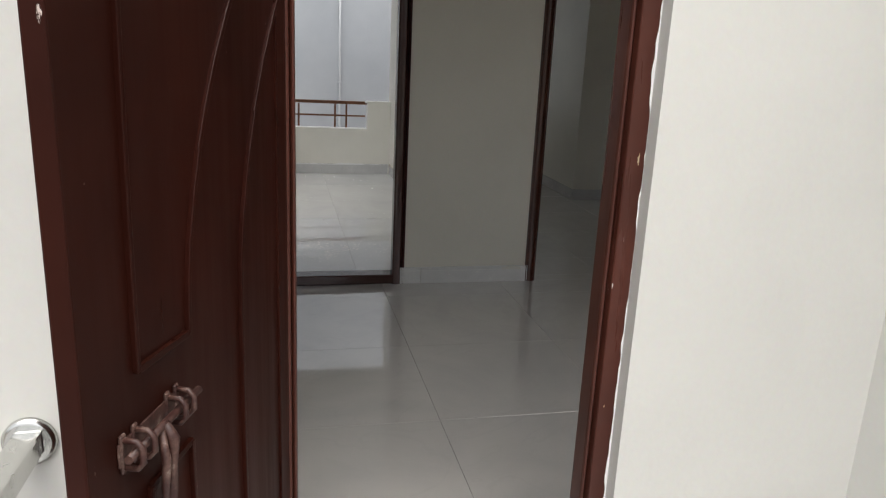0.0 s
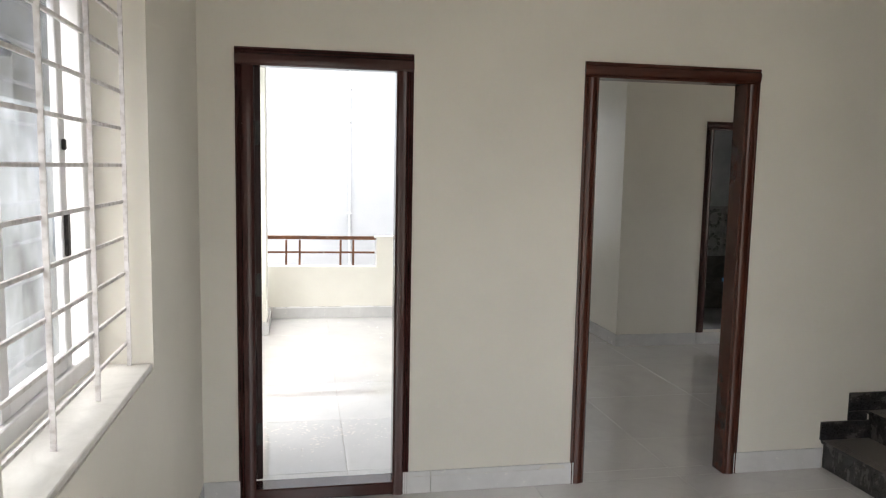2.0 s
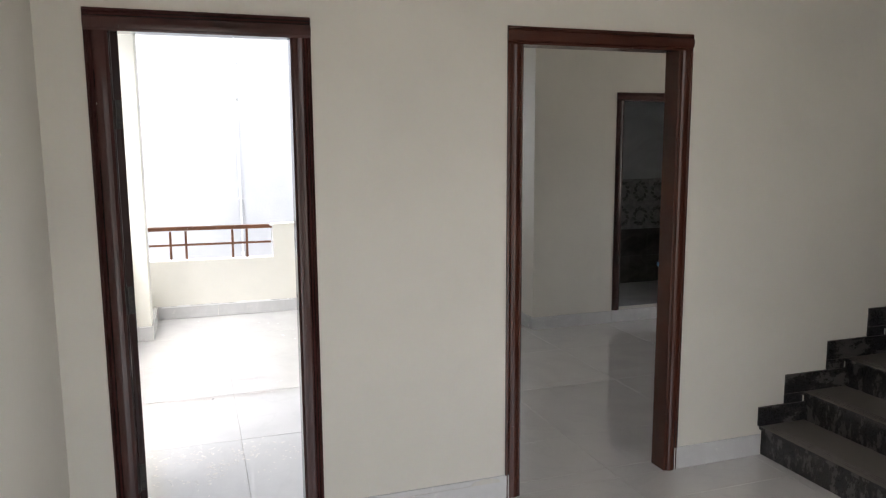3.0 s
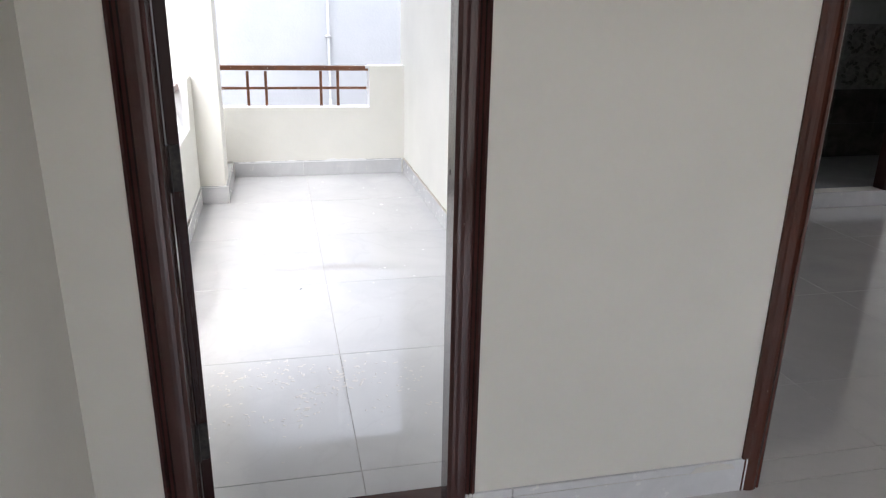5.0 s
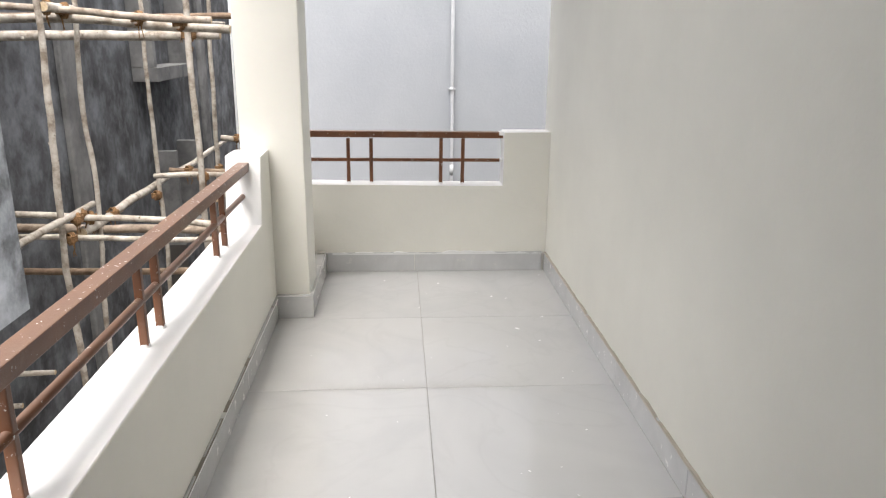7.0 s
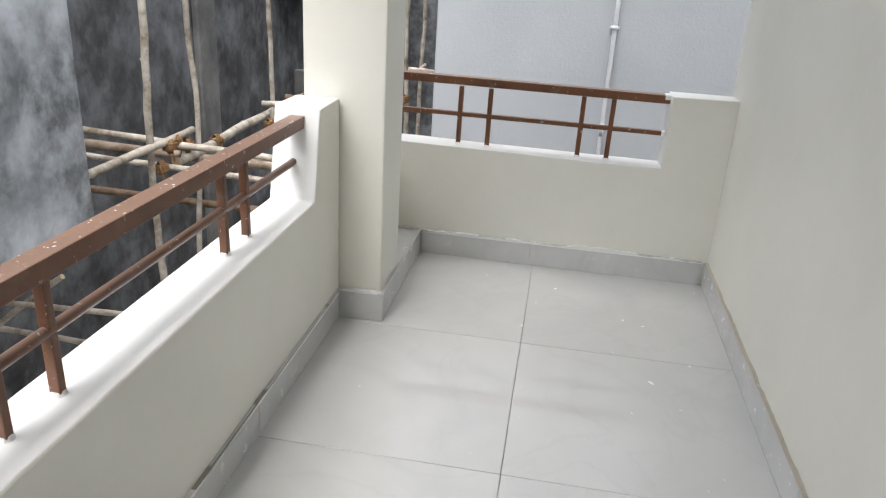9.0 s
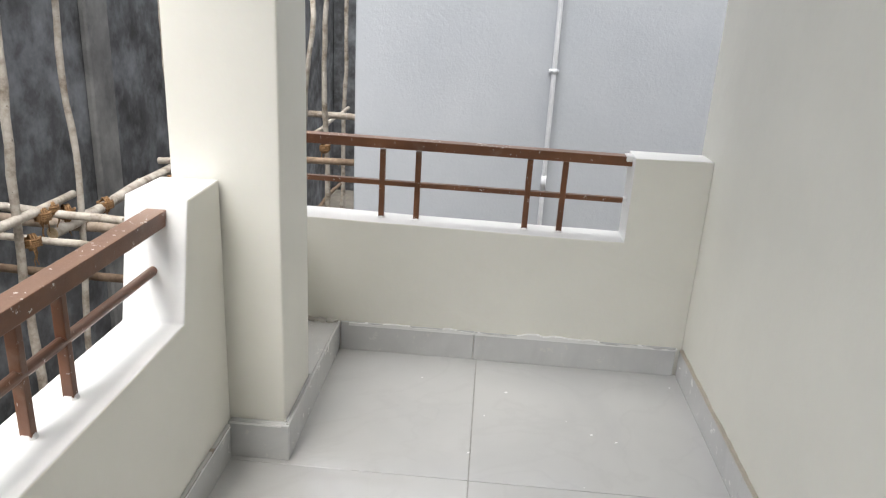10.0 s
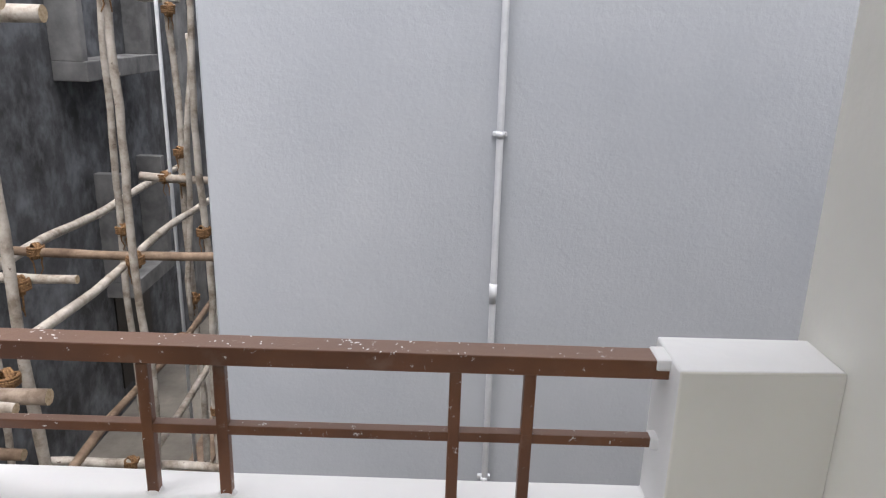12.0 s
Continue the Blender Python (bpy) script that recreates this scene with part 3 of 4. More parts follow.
for i in range(90):
    y, r = random.uniform(5.0, 8.08), random.uniform(0.0008, 0.0026)
    m = Matrix.Translation((XR + 0.007 + random.uniform(-0.024, 0.024), y, 0.862 - 0.00862 * (y - NORTH1) + 0.0212))
    bmesh.ops.create_icosphere(bm, subdivisions=1, radius=1.0, matrix=m @ Matrix.Rotation(random.uniform(0, 3), 4, "Z") @ Matrix.Diagonal((r * random.uniform(1, 2.4), r, 0.0008, 1)))
part("paint_spatter", bm, M_CAP, rail_w, "white paint spatter on the top rail")["kind"] = "stuff"
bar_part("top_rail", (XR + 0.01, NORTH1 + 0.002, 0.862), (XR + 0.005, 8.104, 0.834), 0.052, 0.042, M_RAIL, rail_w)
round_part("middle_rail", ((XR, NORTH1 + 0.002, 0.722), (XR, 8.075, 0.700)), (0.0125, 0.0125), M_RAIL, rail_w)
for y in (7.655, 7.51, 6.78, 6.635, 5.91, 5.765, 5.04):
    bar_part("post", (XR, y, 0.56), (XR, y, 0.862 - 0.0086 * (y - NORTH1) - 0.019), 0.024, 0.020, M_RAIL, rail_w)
    bm = bmesh.new()
    bmesh.ops.create_cone(bm, segments=10, radius1=0.020, radius2=0.013, depth=0.014, cap_ends=True, matrix=Matrix.Translation((XR, y, 0.573)))
    part("paint_collar", bm, M_CAP, rail_w, "white paint smeared round the post's foot")

# ---- door frames ----
# section of a jamb: u runs from the wall into the opening, v from the room face into the wall
SECTION = ((0, 0), (0, -0.008), (0.010, -0.012), (0.014, -0.007), (0.019, -0.012), (0.028, -0.0155), (0.038, -0.017), (0.048, -0.0155), (0.058, -0.012), (0.062, -0.006), (0.068, -0.010),
           (0.075, -0.004), (0.075, 0.098), (0.060, 0.100), (0.060, 0.113), (0, 0.113))


# flat casing with a bead set back in it
SECTION_BEAD = ((0, 0), (0, -0.012), (0.060, -0.012), (0.063, -0.010), (0.064, 0.012), (0.068, 0.006), (0.073, 0.003), (0.078, 0.005), (0.081, 0.012),
                (0.081, 0.096), (0.066, 0.098), (0.066, 0.113), (0, 0.113))
# moulded casing with a deep rebate in which the leaf closes
SECTION_REBATE = ((0, 0), (0, -0.006), (0.008, -0.010), (0.012, -0.003), (0.018, -0.010), (0.024, -0.004), (0.030, -0.012), (0.036, -0.0150), (0.044, -0.0162), (0.053, -0.0168), (0.062, -0.0162), (0.070, -0.0150), (0.074, -0.012),
                  (0.080, -0.009), (0.080, 0.064), (0.064, 0.066), (0.064, 0.113), (0, 0.113))


def door_frame(name, x0, x1, head, y, turn, material, label, sill=False, section=SECTION, foot=0.0):
    """Two jambs and a head of moulded section; turn -1 when the moulded side looks to +y."""
    ob = structure(new(name), label, "door frame")
    for side in (0, 1):
        bm = bmesh.new()
        prism(bm, [((x0 + u) if side == 0 else (x1 - u), y + turn * v) for u, v in section], foot, head - max(u for u, v in section))
        part("jamb", bm, material, ob)
    bm = bmesh.new()
    prism(bm, [(u, v) for u, v in section], x0, x1)
    for v in bm.verts:
        u, d, x = v.co
        v.co = (x, y + turn * d, head - u)
    bmesh.ops.recalc_face_normals(bm, faces=bm.faces)
    part("head", bm, material, ob)
    if sill:
        box_part("threshold", (x0 + 0.06, x1 - 0.06, y - 0.006, y + 0.112, 0.0, 0.062), material, ob, 0.006)
    return ob


door_1 = door_frame("door_1", -0.015, 0.755, 2.125, FRAME_S, 1, M_FRONT, "chipped red-brown wooden entrance door frame", section=[(0.68 * u, 0.65 * v if v > 0.05 else v) for u, v in SECTION_BEAD])
door_2 = door_frame("door_2", 0.001, 0.808, 2.123, NORTH0, 1, M_FRAME, "glossy dark brown balcony door frame with threshold", True, SECTION_REBATE)
door_3 = door_frame("door_3", 1.646, 2.586, 2.130, NORTH0, 1, M_FRAME_RED, "dark red-brown door frame to an inner room")
door_4 = door_frame("door_4", 3.920, 4.735, 2.075, 7.53, 1, M_FRAME, "dark brown washroom door frame", foot=0.113)


def ragged(name, p, q, out, low, high, amp, thick, material, parent=None, label="", seed=0.0, gaps=0.0):
    """A thin ragged-edged band from p to q at heights low to high, standing proud of a face by thick along out."""
    p, q, n = Vector(p), Vector(q), Vector(out)
    steps = max(4, int((q - p).length / 0.012))
    bm = bmesh.new()
    rows = []
    for i in range(steps + 1):
        c = p.lerp(q, i / steps)
        k = noise.noise(c * 9.0 + Vector((seed, 0, 0))) + 0.6 * noise.noise(c * 31.0 + Vector((0, seed, 0)))
        top = max(low + 0.0008, high + amp * k)
        if gaps and noise.noise(c * 5.0 + Vector((0, 0, seed + 3))) < gaps - 0.5:
            top = low + 0.0008
        rows.append([bm.verts.new(c + Vector((0, 0, z)) + n * t) for z, t in ((low, 0.0), (low, thick), (top, thick), (top, 0.0))])
    for a, b in zip(rows, rows[1:]):
        for k in range(4):
            bm.faces.new((a[k], a[(k + 1) % 4], b[(k + 1) % 4], b[k]))
    bm.faces.new(rows[0]), bm.faces.new(rows[-1][::-1])
    bmesh.ops.recalc_face_normals(bm, faces=bm.faces)
    return part(name, bm, material, parent, label)


# knocks in the entrance frame; a dark disc for the balcony frame's latch hole
for x, z, w, h, m in ((0.741, 1.305, 0.0035, 0.024, M_CUT), (0.714, 1.03, 0.0022, 0.010, M_CAP), (0.726, 0.74, 0.002, 0.006, M_CUT)):
    bm = bmesh.new()
    ring = []
    for k in range(20):
        ang = k * math.pi / 10
        r = 0.5 + 0.55 * noise.noise((x * 40, z * 9, k * 1.7)) + 0.2 * noise.noise((k * 3.1, z, x))
        ring.append(bm.verts.new((x + w * r * math.cos(ang), FRAME_S - 0.0128, z + h * r * math.sin(ang))))
    low = bmesh.ops.extrude_face_region(bm, geom=[bm.faces.new(ring)])["geom"]
    bmesh.ops.translate(bm, verts=[v for v in low if isinstance(v, bmesh.types.BMVert)], vec=(0, 0.003, 0))
    bmesh.ops.recalc_face_normals(bm, faces=bm.faces)
    part("chip", bm, m, door_1, "pale chip in the paint")
# Proud iron disc whose near-black colour stands for the shade in the hole.
bm = bmesh.new()
tube(bm, ((0.7292, 4.780, 1.018), (0.7270, 4.780, 1.018)), (0.0065, 0.0065), 12)
part("latch_hole_disc", bm, M_IRON, door_2, "small dark disc standing in for a bolt hole's shade")

M_MORTAR = paint("brown_grout_smear", (0.48, 0.445, 0.375), 0.9)
M_CRACK = paint("dark_gap", (0.33, 0.30, 0.26), 0.9)
ragged("mortar_line", (BALC_E, NORTH1 + 0.01, 0), (BALC_E, 9.05, 0), (-1, 0, 0), 0.114, 0.122, 0.006, 0.0125, M_MORTAR, base_balcony)
ragged("mortar_line", (0.0, 9.07, 0), (1.32, 9.07, 0), (0, -1, 0), 0.110, 0.122, 0.013, 0.0128, M_CAP, base_balcony, seed=4.0)
ragged("mortar_line", (-0.227, 5.0, 0), (-0.227, 8.275, 0), (1, 0, 0), 0.1165, 0.1180, 0.0045, 0.0125, M_CRACK, base_balcony, seed=9.0, gaps=0.68)
ragged("mortar_line", (-0.227, 5.0, 0), (-0.227, 8.275, 0), (1, 0, 0), 0.108, 0.114, 0.008, 0.0130, M_CAP, base_balcony, seed=14.0)
ragged("mortar_line", (0.80, NORTH0, 0), (1.62, NORTH0, 0), (0, -1, 0), 0.086, 0.104, 0.018, 0.0122, M_CHALK, base_hall, seed=2.0, gaps=0.6)
ragged("mortar_line", (-0.220, 8.285, 0), (-0.058, 8.285, 0), (0, -1, 0), 0.118, 0.124, 0.003, 0.001, M_CAP, plinth)

# ragged paint line where the plaster return meets the entrance frame
bm = bmesh.new()
edge = []
for i in range(178):
    z = 0.005 + 0.012 * i
    k = noise.noise((0.3, 1.0, z * 7.0)) + 0.7 * noise.noise((4.0, 0.2, z * 24.0))
    edge.append([bm.verts.new((x, y, z)) for x, y in ((0.7525 - max(-0.002, 0.006 * k + 0.001), FRAME_S - 0.0130), (0.7548, FRAME_S - 0.0130), (0.7548, FRAME_S - 0.0005))])
for a, b in zip(edge, edge[1:]):
    bm.faces.new((a[0], a[1], b[1], b[0])), bm.faces.new((a[1], a[2], b[2], b[1]))
structure(solid("trim_paint_edge", bm, M_CAP), "ragged white paint edge along the entrance frame", "trim")
tape = tagged(box_part("tape_scrap", (2.498, 2.5005, 4.818, 4.834, 1.03, 1.05), M_BLUE, None, 0.001), "scrap of blue tape on the door jamb", "tape")

# ---- door leaves ----


def groove(bm, points, width=0.010, lift=0.004):
    """A raised moulding line on a leaf: points are (s, z) on its face."""
    for (s0, z0), (s1, z1) in zip(points, points[1:]):
        d = Vector((s1 - s0, 0, z1 - z0))
        bar(bm, (s0 - d.x * 0.02, -lift / 2, z0 - d.z * 0.02), (s1 + d.x * 0.02, -lift / 2, z1 + d.z * 0.02), lift * 2, width, 0.0015)


def leaf_body(width, height, thick):
    bm = bmesh.new()
    box(bm, 0, width, 0, thick, 0.012, height, bevel=0.003, seg=2)
    return bm


# entrance leaf: local x from the hinge along the leaf, local +y is the face seen from the landing
leaf_1 = tagged(new("entrance_door"), "dark red-brown wooden entrance door, standing open outwards", "door")
leaf_1.matrix_world = pose(0.025, 1.565, 0, 0, 0, math.degrees(math.atan2(0.91 - 1.565, -0.191 - 0.025)))
panel_1 = leaf_body(0.700, 2.02, 0.026)
bmesh.ops.translate(panel_1, verts=panel_1.verts, vec=(0, -0.026, 0))
part("panel", panel_1, M_LEAF, leaf_1)
bm = bmesh.new()
groove(bm, [(0.600 + 0.018 * math.cos((z - 1.15) * 2.2) - 0.004, z) for z in [1.150 + 0.09 * i for i in range(10)]])
groove(bm, [(0.476 - 0.93 * max(0, z - 1.145) ** 2, z) for z in [1.145 + 0.06 * i for i in range(10)]])
groove(bm, [(0.608, 1.150), (0.476, 1.145)])
groove(bm, [(0.600, 0.985), (0.483, 0.985)])
groove(bm, [(0.600, 0.985 - 0.1 * i) for i in range(8)])
groove(bm, [(0.483 - 0.06 * (i / 7) ** 2, 0.985 - 0.1 * i) for i in range(8)])
groove(bm, [(0.286 - 0.88 * max(0, z - 1.12) ** 2 - 0.10 * max(0, 0.9 - z) ** 2, z) for z in [0.3 + 0.08 * i for i in range(21)]])
groove(bm, [(0.092, z) for z in (0.05, 0.7, 1.4, 2.0)], 0.006, 0.003)
bmesh.ops.recalc_face_normals(bm, faces=bm.faces)
bmesh.ops.scale(bm, verts=bm.verts, vec=(1, -1, 1))
bmesh.ops.recalc_face_normals(bm, faces=bm.faces)
mould = part("moulding", bm, M_LEAF, leaf_1, "curved raised mouldings")
mould.location = (-0.022, 0, -0.022)
bm = bmesh.new()
tube(bm, ((0.668, 0.016, 1.070), (0.48, 0.016, 1.068)), (0.0055, 0.0055), 10)
bolt = part("sliding_bolt", bm, M_BOLT, leaf_1, "paint-smeared iron sliding bolt")
bolt.location = (-0.022, 0, -0.026)
for s in (0.655, 0.628, 0.545, 0.520):
    bm = bmesh.new()
    tube(bm, ((s, 0.0, 1.086), (s, 0.020, 1.086), (s, 0.027, 1.078), (s, 0.027, 1.060), (s, 0.020, 1.052), (s, 0.0, 1.052)), (0.004,) * 6, 8)
    box(bm, s - 0.006, s + 0.006, 0.0, 0.005, 1.044, 1.094, bevel=0.002)
    part("bracket", bm, M_BOLT, bolt)
bm = bmesh.new()
box(bm, 0.512, 0.664, 0.0, 0.003, 1.054, 1.084, bevel=0.001)
part("back_plate", bm, M_BOLT, bolt)
bm = bmesh.new()
tube(bm, ((0.584, 0.018, 1.072), (0.582, 0.028, 1.050), (0.586, 0.027, 1.015), (0.590, 0.025, 0.975), (0.586, 0.024, 0.945)), (0.006, 0.008, 0.006, 0.008, 0.004), 8)
tube(bm, ((0.592, 0.018, 1.066), (0.600, 0.026, 1.030), (0.602, 0.024, 0.990), (0.598, 0.022, 0.960)), (0.004, 0.006, 0.005, 0.003), 8)
part("hasp", bm, M_BOLT, bolt, "dangling hasp wrapped in smeared twine")

# balcony leaf, standing open outwards
leaf_2 = tagged(new("balcony_door"), "glossy dark brown balcony door, standing open outwards", "door")
leaf_2.matrix_world = pose(0.080, 4.838, 0, 0, 0, 110.5)
bm = bmesh.new()
box(bm, 0, 0.655, -0.028, 0.0, 0.07, 2.05, bevel=0.002)
part("panel", bm, M_LEAF_GLOSS, leaf_2)
for z in (0.30, 1.033, 1.75):
    bm = bmesh.new()
    box(bm, -0.003, 0.0, -0.026, 0.004, z - 0.055, z + 0.055, bevel=0.001)
    tube(bm, ((-0.006, 0.004, z - 0.055), (-0.006, 0.004, z + 0.055)), (0.006, 0.006), 10)
    part("hinge", bm, M_IRON, leaf_2, "black iron butt hinge")
bm = bmesh.new()
tube(bm, ((0.60, -0.039, 0.885), (0.60, -0.039, 0.995)), (0.0045, 0.0045), 10)
for z in (0.905, 0.945, 0.980):
    box(bm, 0.588, 0.612, -0.046, -0.028, z - 0.004, z + 0.004, bevel=0.0015)
box(bm, 0.590, 0.626, -0.048, -0.028, 0.872, 0.892, bevel=0.003)
tube(bm, ((0.618, -0.044, 0.876), (0.622, -0.048, 0.845), (0.636, -0.052, 0.80)), (0.002, 0.0016, 0.0012), 6)
part("tower_bolt", bm, M_IRON, leaf_2, "black iron tower bolt with a hanging wire")

# ---- hall window ----
window_1 = structure(new("window_1"), "white sliding window behind a white bar grille", "window")
WX0, WX1, WY0, WY1, WZ0, WZ1 = -0.385, -0.325, 2.51, 3.68, 0.975, 2.13
for dims in ((WX0, WX1, WY0, WY0 + 0.045, WZ0, WZ1), (WX0, WX1, WY1 - 0.075, WY1, WZ0, WZ1), (WX0, WX1, WY0 + 0.045, WY1 - 0.075, WZ0, WZ0 + 0.05), (WX0, WX1, WY0 + 0.045, WY1 - 0.075, WZ1 - 0.05, WZ1)):
    box_part("window_frame", dims, M_UPVC, window_1, 0.004)
for k, (ya, yb, xs) in enumerate(((2.555, 3.05, -0.372), (2.98, 3.48, -0.348))):
    sash = part("sash", bmesh.new(), M_UPVC, window_1)
    bm = bmesh.new()
    box(bm, xs - 0.011, xs + 0.011, ya, ya + 0.05, WZ0 + 0.05, WZ1 - 0.05, bevel=0.003)
    box(bm, xs - 0.011, xs + 0.011, yb - 0.05, yb, WZ0 + 0.05, WZ1 - 0.05, bevel=0.003)
    box(bm, xs - 0.011, xs + 0.011, ya + 0.05, yb - 0.05, WZ0 + 0.05, WZ0 + 0.10, bevel=0.003)
    box(bm, xs - 0.011, xs + 0.011, ya + 0.05, yb - 0.05, WZ1 - 0.10, WZ1 - 0.05, bevel=0.003)
    bm.to_mesh(sash.data)
    bm.free()
    pane = box_part("pane", (xs - 0.002, xs + 0.002, ya + 0.05, yb - 0.05, WZ0 + 0.10, WZ1 - 0.10), M_GLASS, sash, 0.0)
    pane.visible_shadow = False
    if k == 1:
        box_part("latch", (xs + 0.011, xs + 0.022, yb - 0.038, yb - 0.012, 1.34, 1.46), M_IRON, sash, 0.003, "black sash latch")
        box_part("lock", (xs + 0.011, xs + 0.020, yb - 0.034, yb - 0.014, 1.63, 1.66), M_IRON, sash, 0.003, "small black lock")
box_part("window_sill", (-0.325, -0.163, 2.515, 3.675, 0.9535, 0.9735), M_MARBLE, window_1, 0.003, "pale marble sill")
grille = tagged(new("window_grille"), "white painted steel bar grille in the window recess", "grille")
for y in (3.650, 3.300, 2.950, 2.600):
    bar_part("upright", (-0.225, y, 0.974), (-0.225, y, 2.13), 0.013, 0.006, M_BAR, grille, "", 0.001)
for i in range(10):
    bar_part("crossbar", (-0.233, 2.511, 1.044 + 0.1095 * i), (-0.233, 3.679, 1.044 + 0.1095 * i), 0.008, 0.010, M_BAR, grille, "", 0.001)

# ---- staircase in the hall ----
stair = structure(new("staircase"), "dusty black granite stairs rising along the wall", "stairs")
RISE, GOING, S0 = 0.158, 0.272, 3.112
for i in range(10):
    x, z = S0 + GOING * i, RISE * (i + 1)
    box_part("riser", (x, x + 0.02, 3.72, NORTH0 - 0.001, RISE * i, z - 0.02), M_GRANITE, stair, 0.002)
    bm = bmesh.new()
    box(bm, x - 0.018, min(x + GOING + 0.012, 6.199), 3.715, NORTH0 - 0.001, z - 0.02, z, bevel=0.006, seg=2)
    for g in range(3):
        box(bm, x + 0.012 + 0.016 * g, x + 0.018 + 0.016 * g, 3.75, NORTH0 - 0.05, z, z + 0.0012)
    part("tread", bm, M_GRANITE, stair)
    box_part("step_core", (x + 0.02, min(x + GOING + 0.02, 6.199), 3.73, NORTH0 - 0.002, RISE * i - (0.0 if i == 0 else 0.02) + 0.001, z - 0.0205), M_CONC, stair, 0.0)
    left = x - (0.135 if i else 0.027)
    box_part("stair_skirting", (left, x + GOING - 0.0005, NORTH0 - 0.012, NORTH0, z + 0.0005, z + 0.103), M_GRANITE, stair, 0.0015)
    if i:
        box_part("stair_skirting", (left, x - 0.019, NORTH0 - 0.0125, NORTH0, z - RISE + 0.104, z), M_GRANITE, stair, 0.0015)

# ---- washroom beyond the inner room ----
# Hidden gap in this wall, added to pass light into the washroom.
wall_along_x("wall_washroom", 3.24, 6.2, 8.66, 8.72, 0, TOP, [(3.32, 4.30, 1.2, 2.4)], M_DADO_UP, "grey tiled washroom wall")
wash = structure(new("trim_washroom_tiles"), "dark washroom tiles with black patterned borders", "wall tiles")
for i in range(13):
    x = 3.25 + 0.225 * i
    for j in range(2):
        box_part("wall_tile", (x + 0.001, x + 0.224, 8.651, 8.66, 0.112 + 0.297 * j, 0.407 + 0.297 * j), M_DADO_LOW, wash, 0.001)
    for z in (0.706, 0.978):
        box_part("border_tile", (x + 0.001, x + 0.224, 8.651, 8.66, z, z + 0.270), M_DADO_BAND, wash, 0.001)
        bm = bmesh.new()
        for k in range(11):         # a wreath of leaves
            ang = 2 * math.pi * k / 11
            rr = 0.070 + 0.012 * noise.noise((k * 1.7, i * 2.3, z * 9))
            m = Matrix.Translation((x + 0.112 + rr * math.cos(ang), 8.650, z + 0.135 + 1.25 * rr * math.sin(ang))) @ Matrix.Rotation(-ang + 0.9, 4, "Y") @ Matrix.Diagonal((0.034, 0.003, 0.017, 1))
            bmesh.ops.create_icosphere(bm, subdivisions=1, radius=1.0, matrix=m)
        part("motif", bm, M_DADO_MOTIF, wash)

# ---- small fittings ----
conduit = tagged(solid("conduit_stub", (lambda b: (tube(b, ((1.345, NORTH0 + 0.01, 2.445), (1.345, NORTH0 - 0.02, 2.44), (1.347, NORTH0 - 0.028, 2.425)), (0.010, 0.010, 0.007), 10), b)[1])(bmesh.new()), M_ORANGE),
                 "short orange conduit end sticking out of the wall", "conduit")

# steel handrail on the landing
hand = tagged(new("handrail"), "polished steel handrail ending in a round wall flange", "handrail")
round_part("flange", ((-0.452, SOUTH0 - 0.001, 0.768), (-0.452, SOUTH0 - 0.008, 0.768), (-0.452, SOUTH0 - 0.014, 0.768)), (0.048, 0.048, 0.040), M_STEEL, hand, "round wall flange", 24)
bar_part("tube", (-0.452, SOUTH0 - 0.012, 0.768), (-0.50, 0.15, 0.735), 0.048, 0.048, M_STEEL, hand, "", 0.006)
for y in (1.35, 0.80, 0.25):
    round_part("baluster", ((-0.452 - 0.035 * (1.53 - y), y, 0.0), (-0.452 - 0.035 * (1.53 - y), y, 0.740)), (0.009, 0.009), M_STEEL, hand)

# ---- neighbouring houses ----
house_a = tagged(new("neighbour_house"), "plain pale blue-grey plastered neighbouring house", "house")
bm = bmesh.new()
box(bm, -0.342, 9.0, 10.95, 22.0, -3.4, 3.9, bevel=0.01)
part("wall", bm, M_NEIGH, house_a)
bm = bmesh.new()
box(bm, -0.40, 9.06, 10.89, 22.0, 3.9, 4.0, bevel=0.01)
part("roof", bm, M_CEIL, house_a)

house_b = tagged(new("unfinished_house"), "unfinished house with stained dark cement plaster", "house")
bm = bmesh.new()
box(bm, -9.0, -3.32, 9.36, 26.0, -3.4, 4.5)
part("wall", bm, M_CEMENT, house_b)
bm = bmesh.new()
box(bm, -9.0, -3.2, 9.37, 26.2, 4.5, 4.6)
part("roof", bm, M_CONC, house_b)
bm = bmesh.new()
box(bm, -9.0, -2.03, 4.7, 9.36, -0.33, 2.1)
part("bay", bm, M_CEMENT_LIGHT, house_b, "pale stained overhanging upper storey")
for y0, y1, z0 in ((15.5, 17.4, 0.95), (16.1, 17.4, -1.62)):
    box_part("window_sill", (-3.32, -2.96, y0, y1, z0 - 0.20, z0), M_SURROUND, house_b, 0.008, "projecting concrete window sill")
    for y in (y0, y1 - 0.12):
        box_part("window_fin", (-3.32, -3.0, y, y + 0.12, z0, z0 + 1.3), M_SURROUND, house_b, 0.006, "projecting concrete window side")
# Near-black slab on the solid wall, coloured as the shade inside an empty window.
bm = bmesh.new()
box(bm, -3.34, -3.30, 16.25, 17.25, -3.1, -1.84)
part("opening_shade", bm, M_IRON, house_b, "dark slab standing in for the shade in an empty window")
for y in (13.15, 19.0):
    bm = bmesh.new()
    box(bm, -3.33, -3.25, y, y + 0.42, -3.4, 4.5, bevel=0.02)
    part("column", bm, M_SURROUND, house_b)
house_c = tagged(new("rear_house"), "dark cement-plastered house closing the alley", "house")
bm = bmesh.new()
box(bm, -3.3, -0.342, 24.0, 25.0, -3.4, 8.6)
part("wall", bm, M_CEMENT, house_c)
bm = bmesh.new()
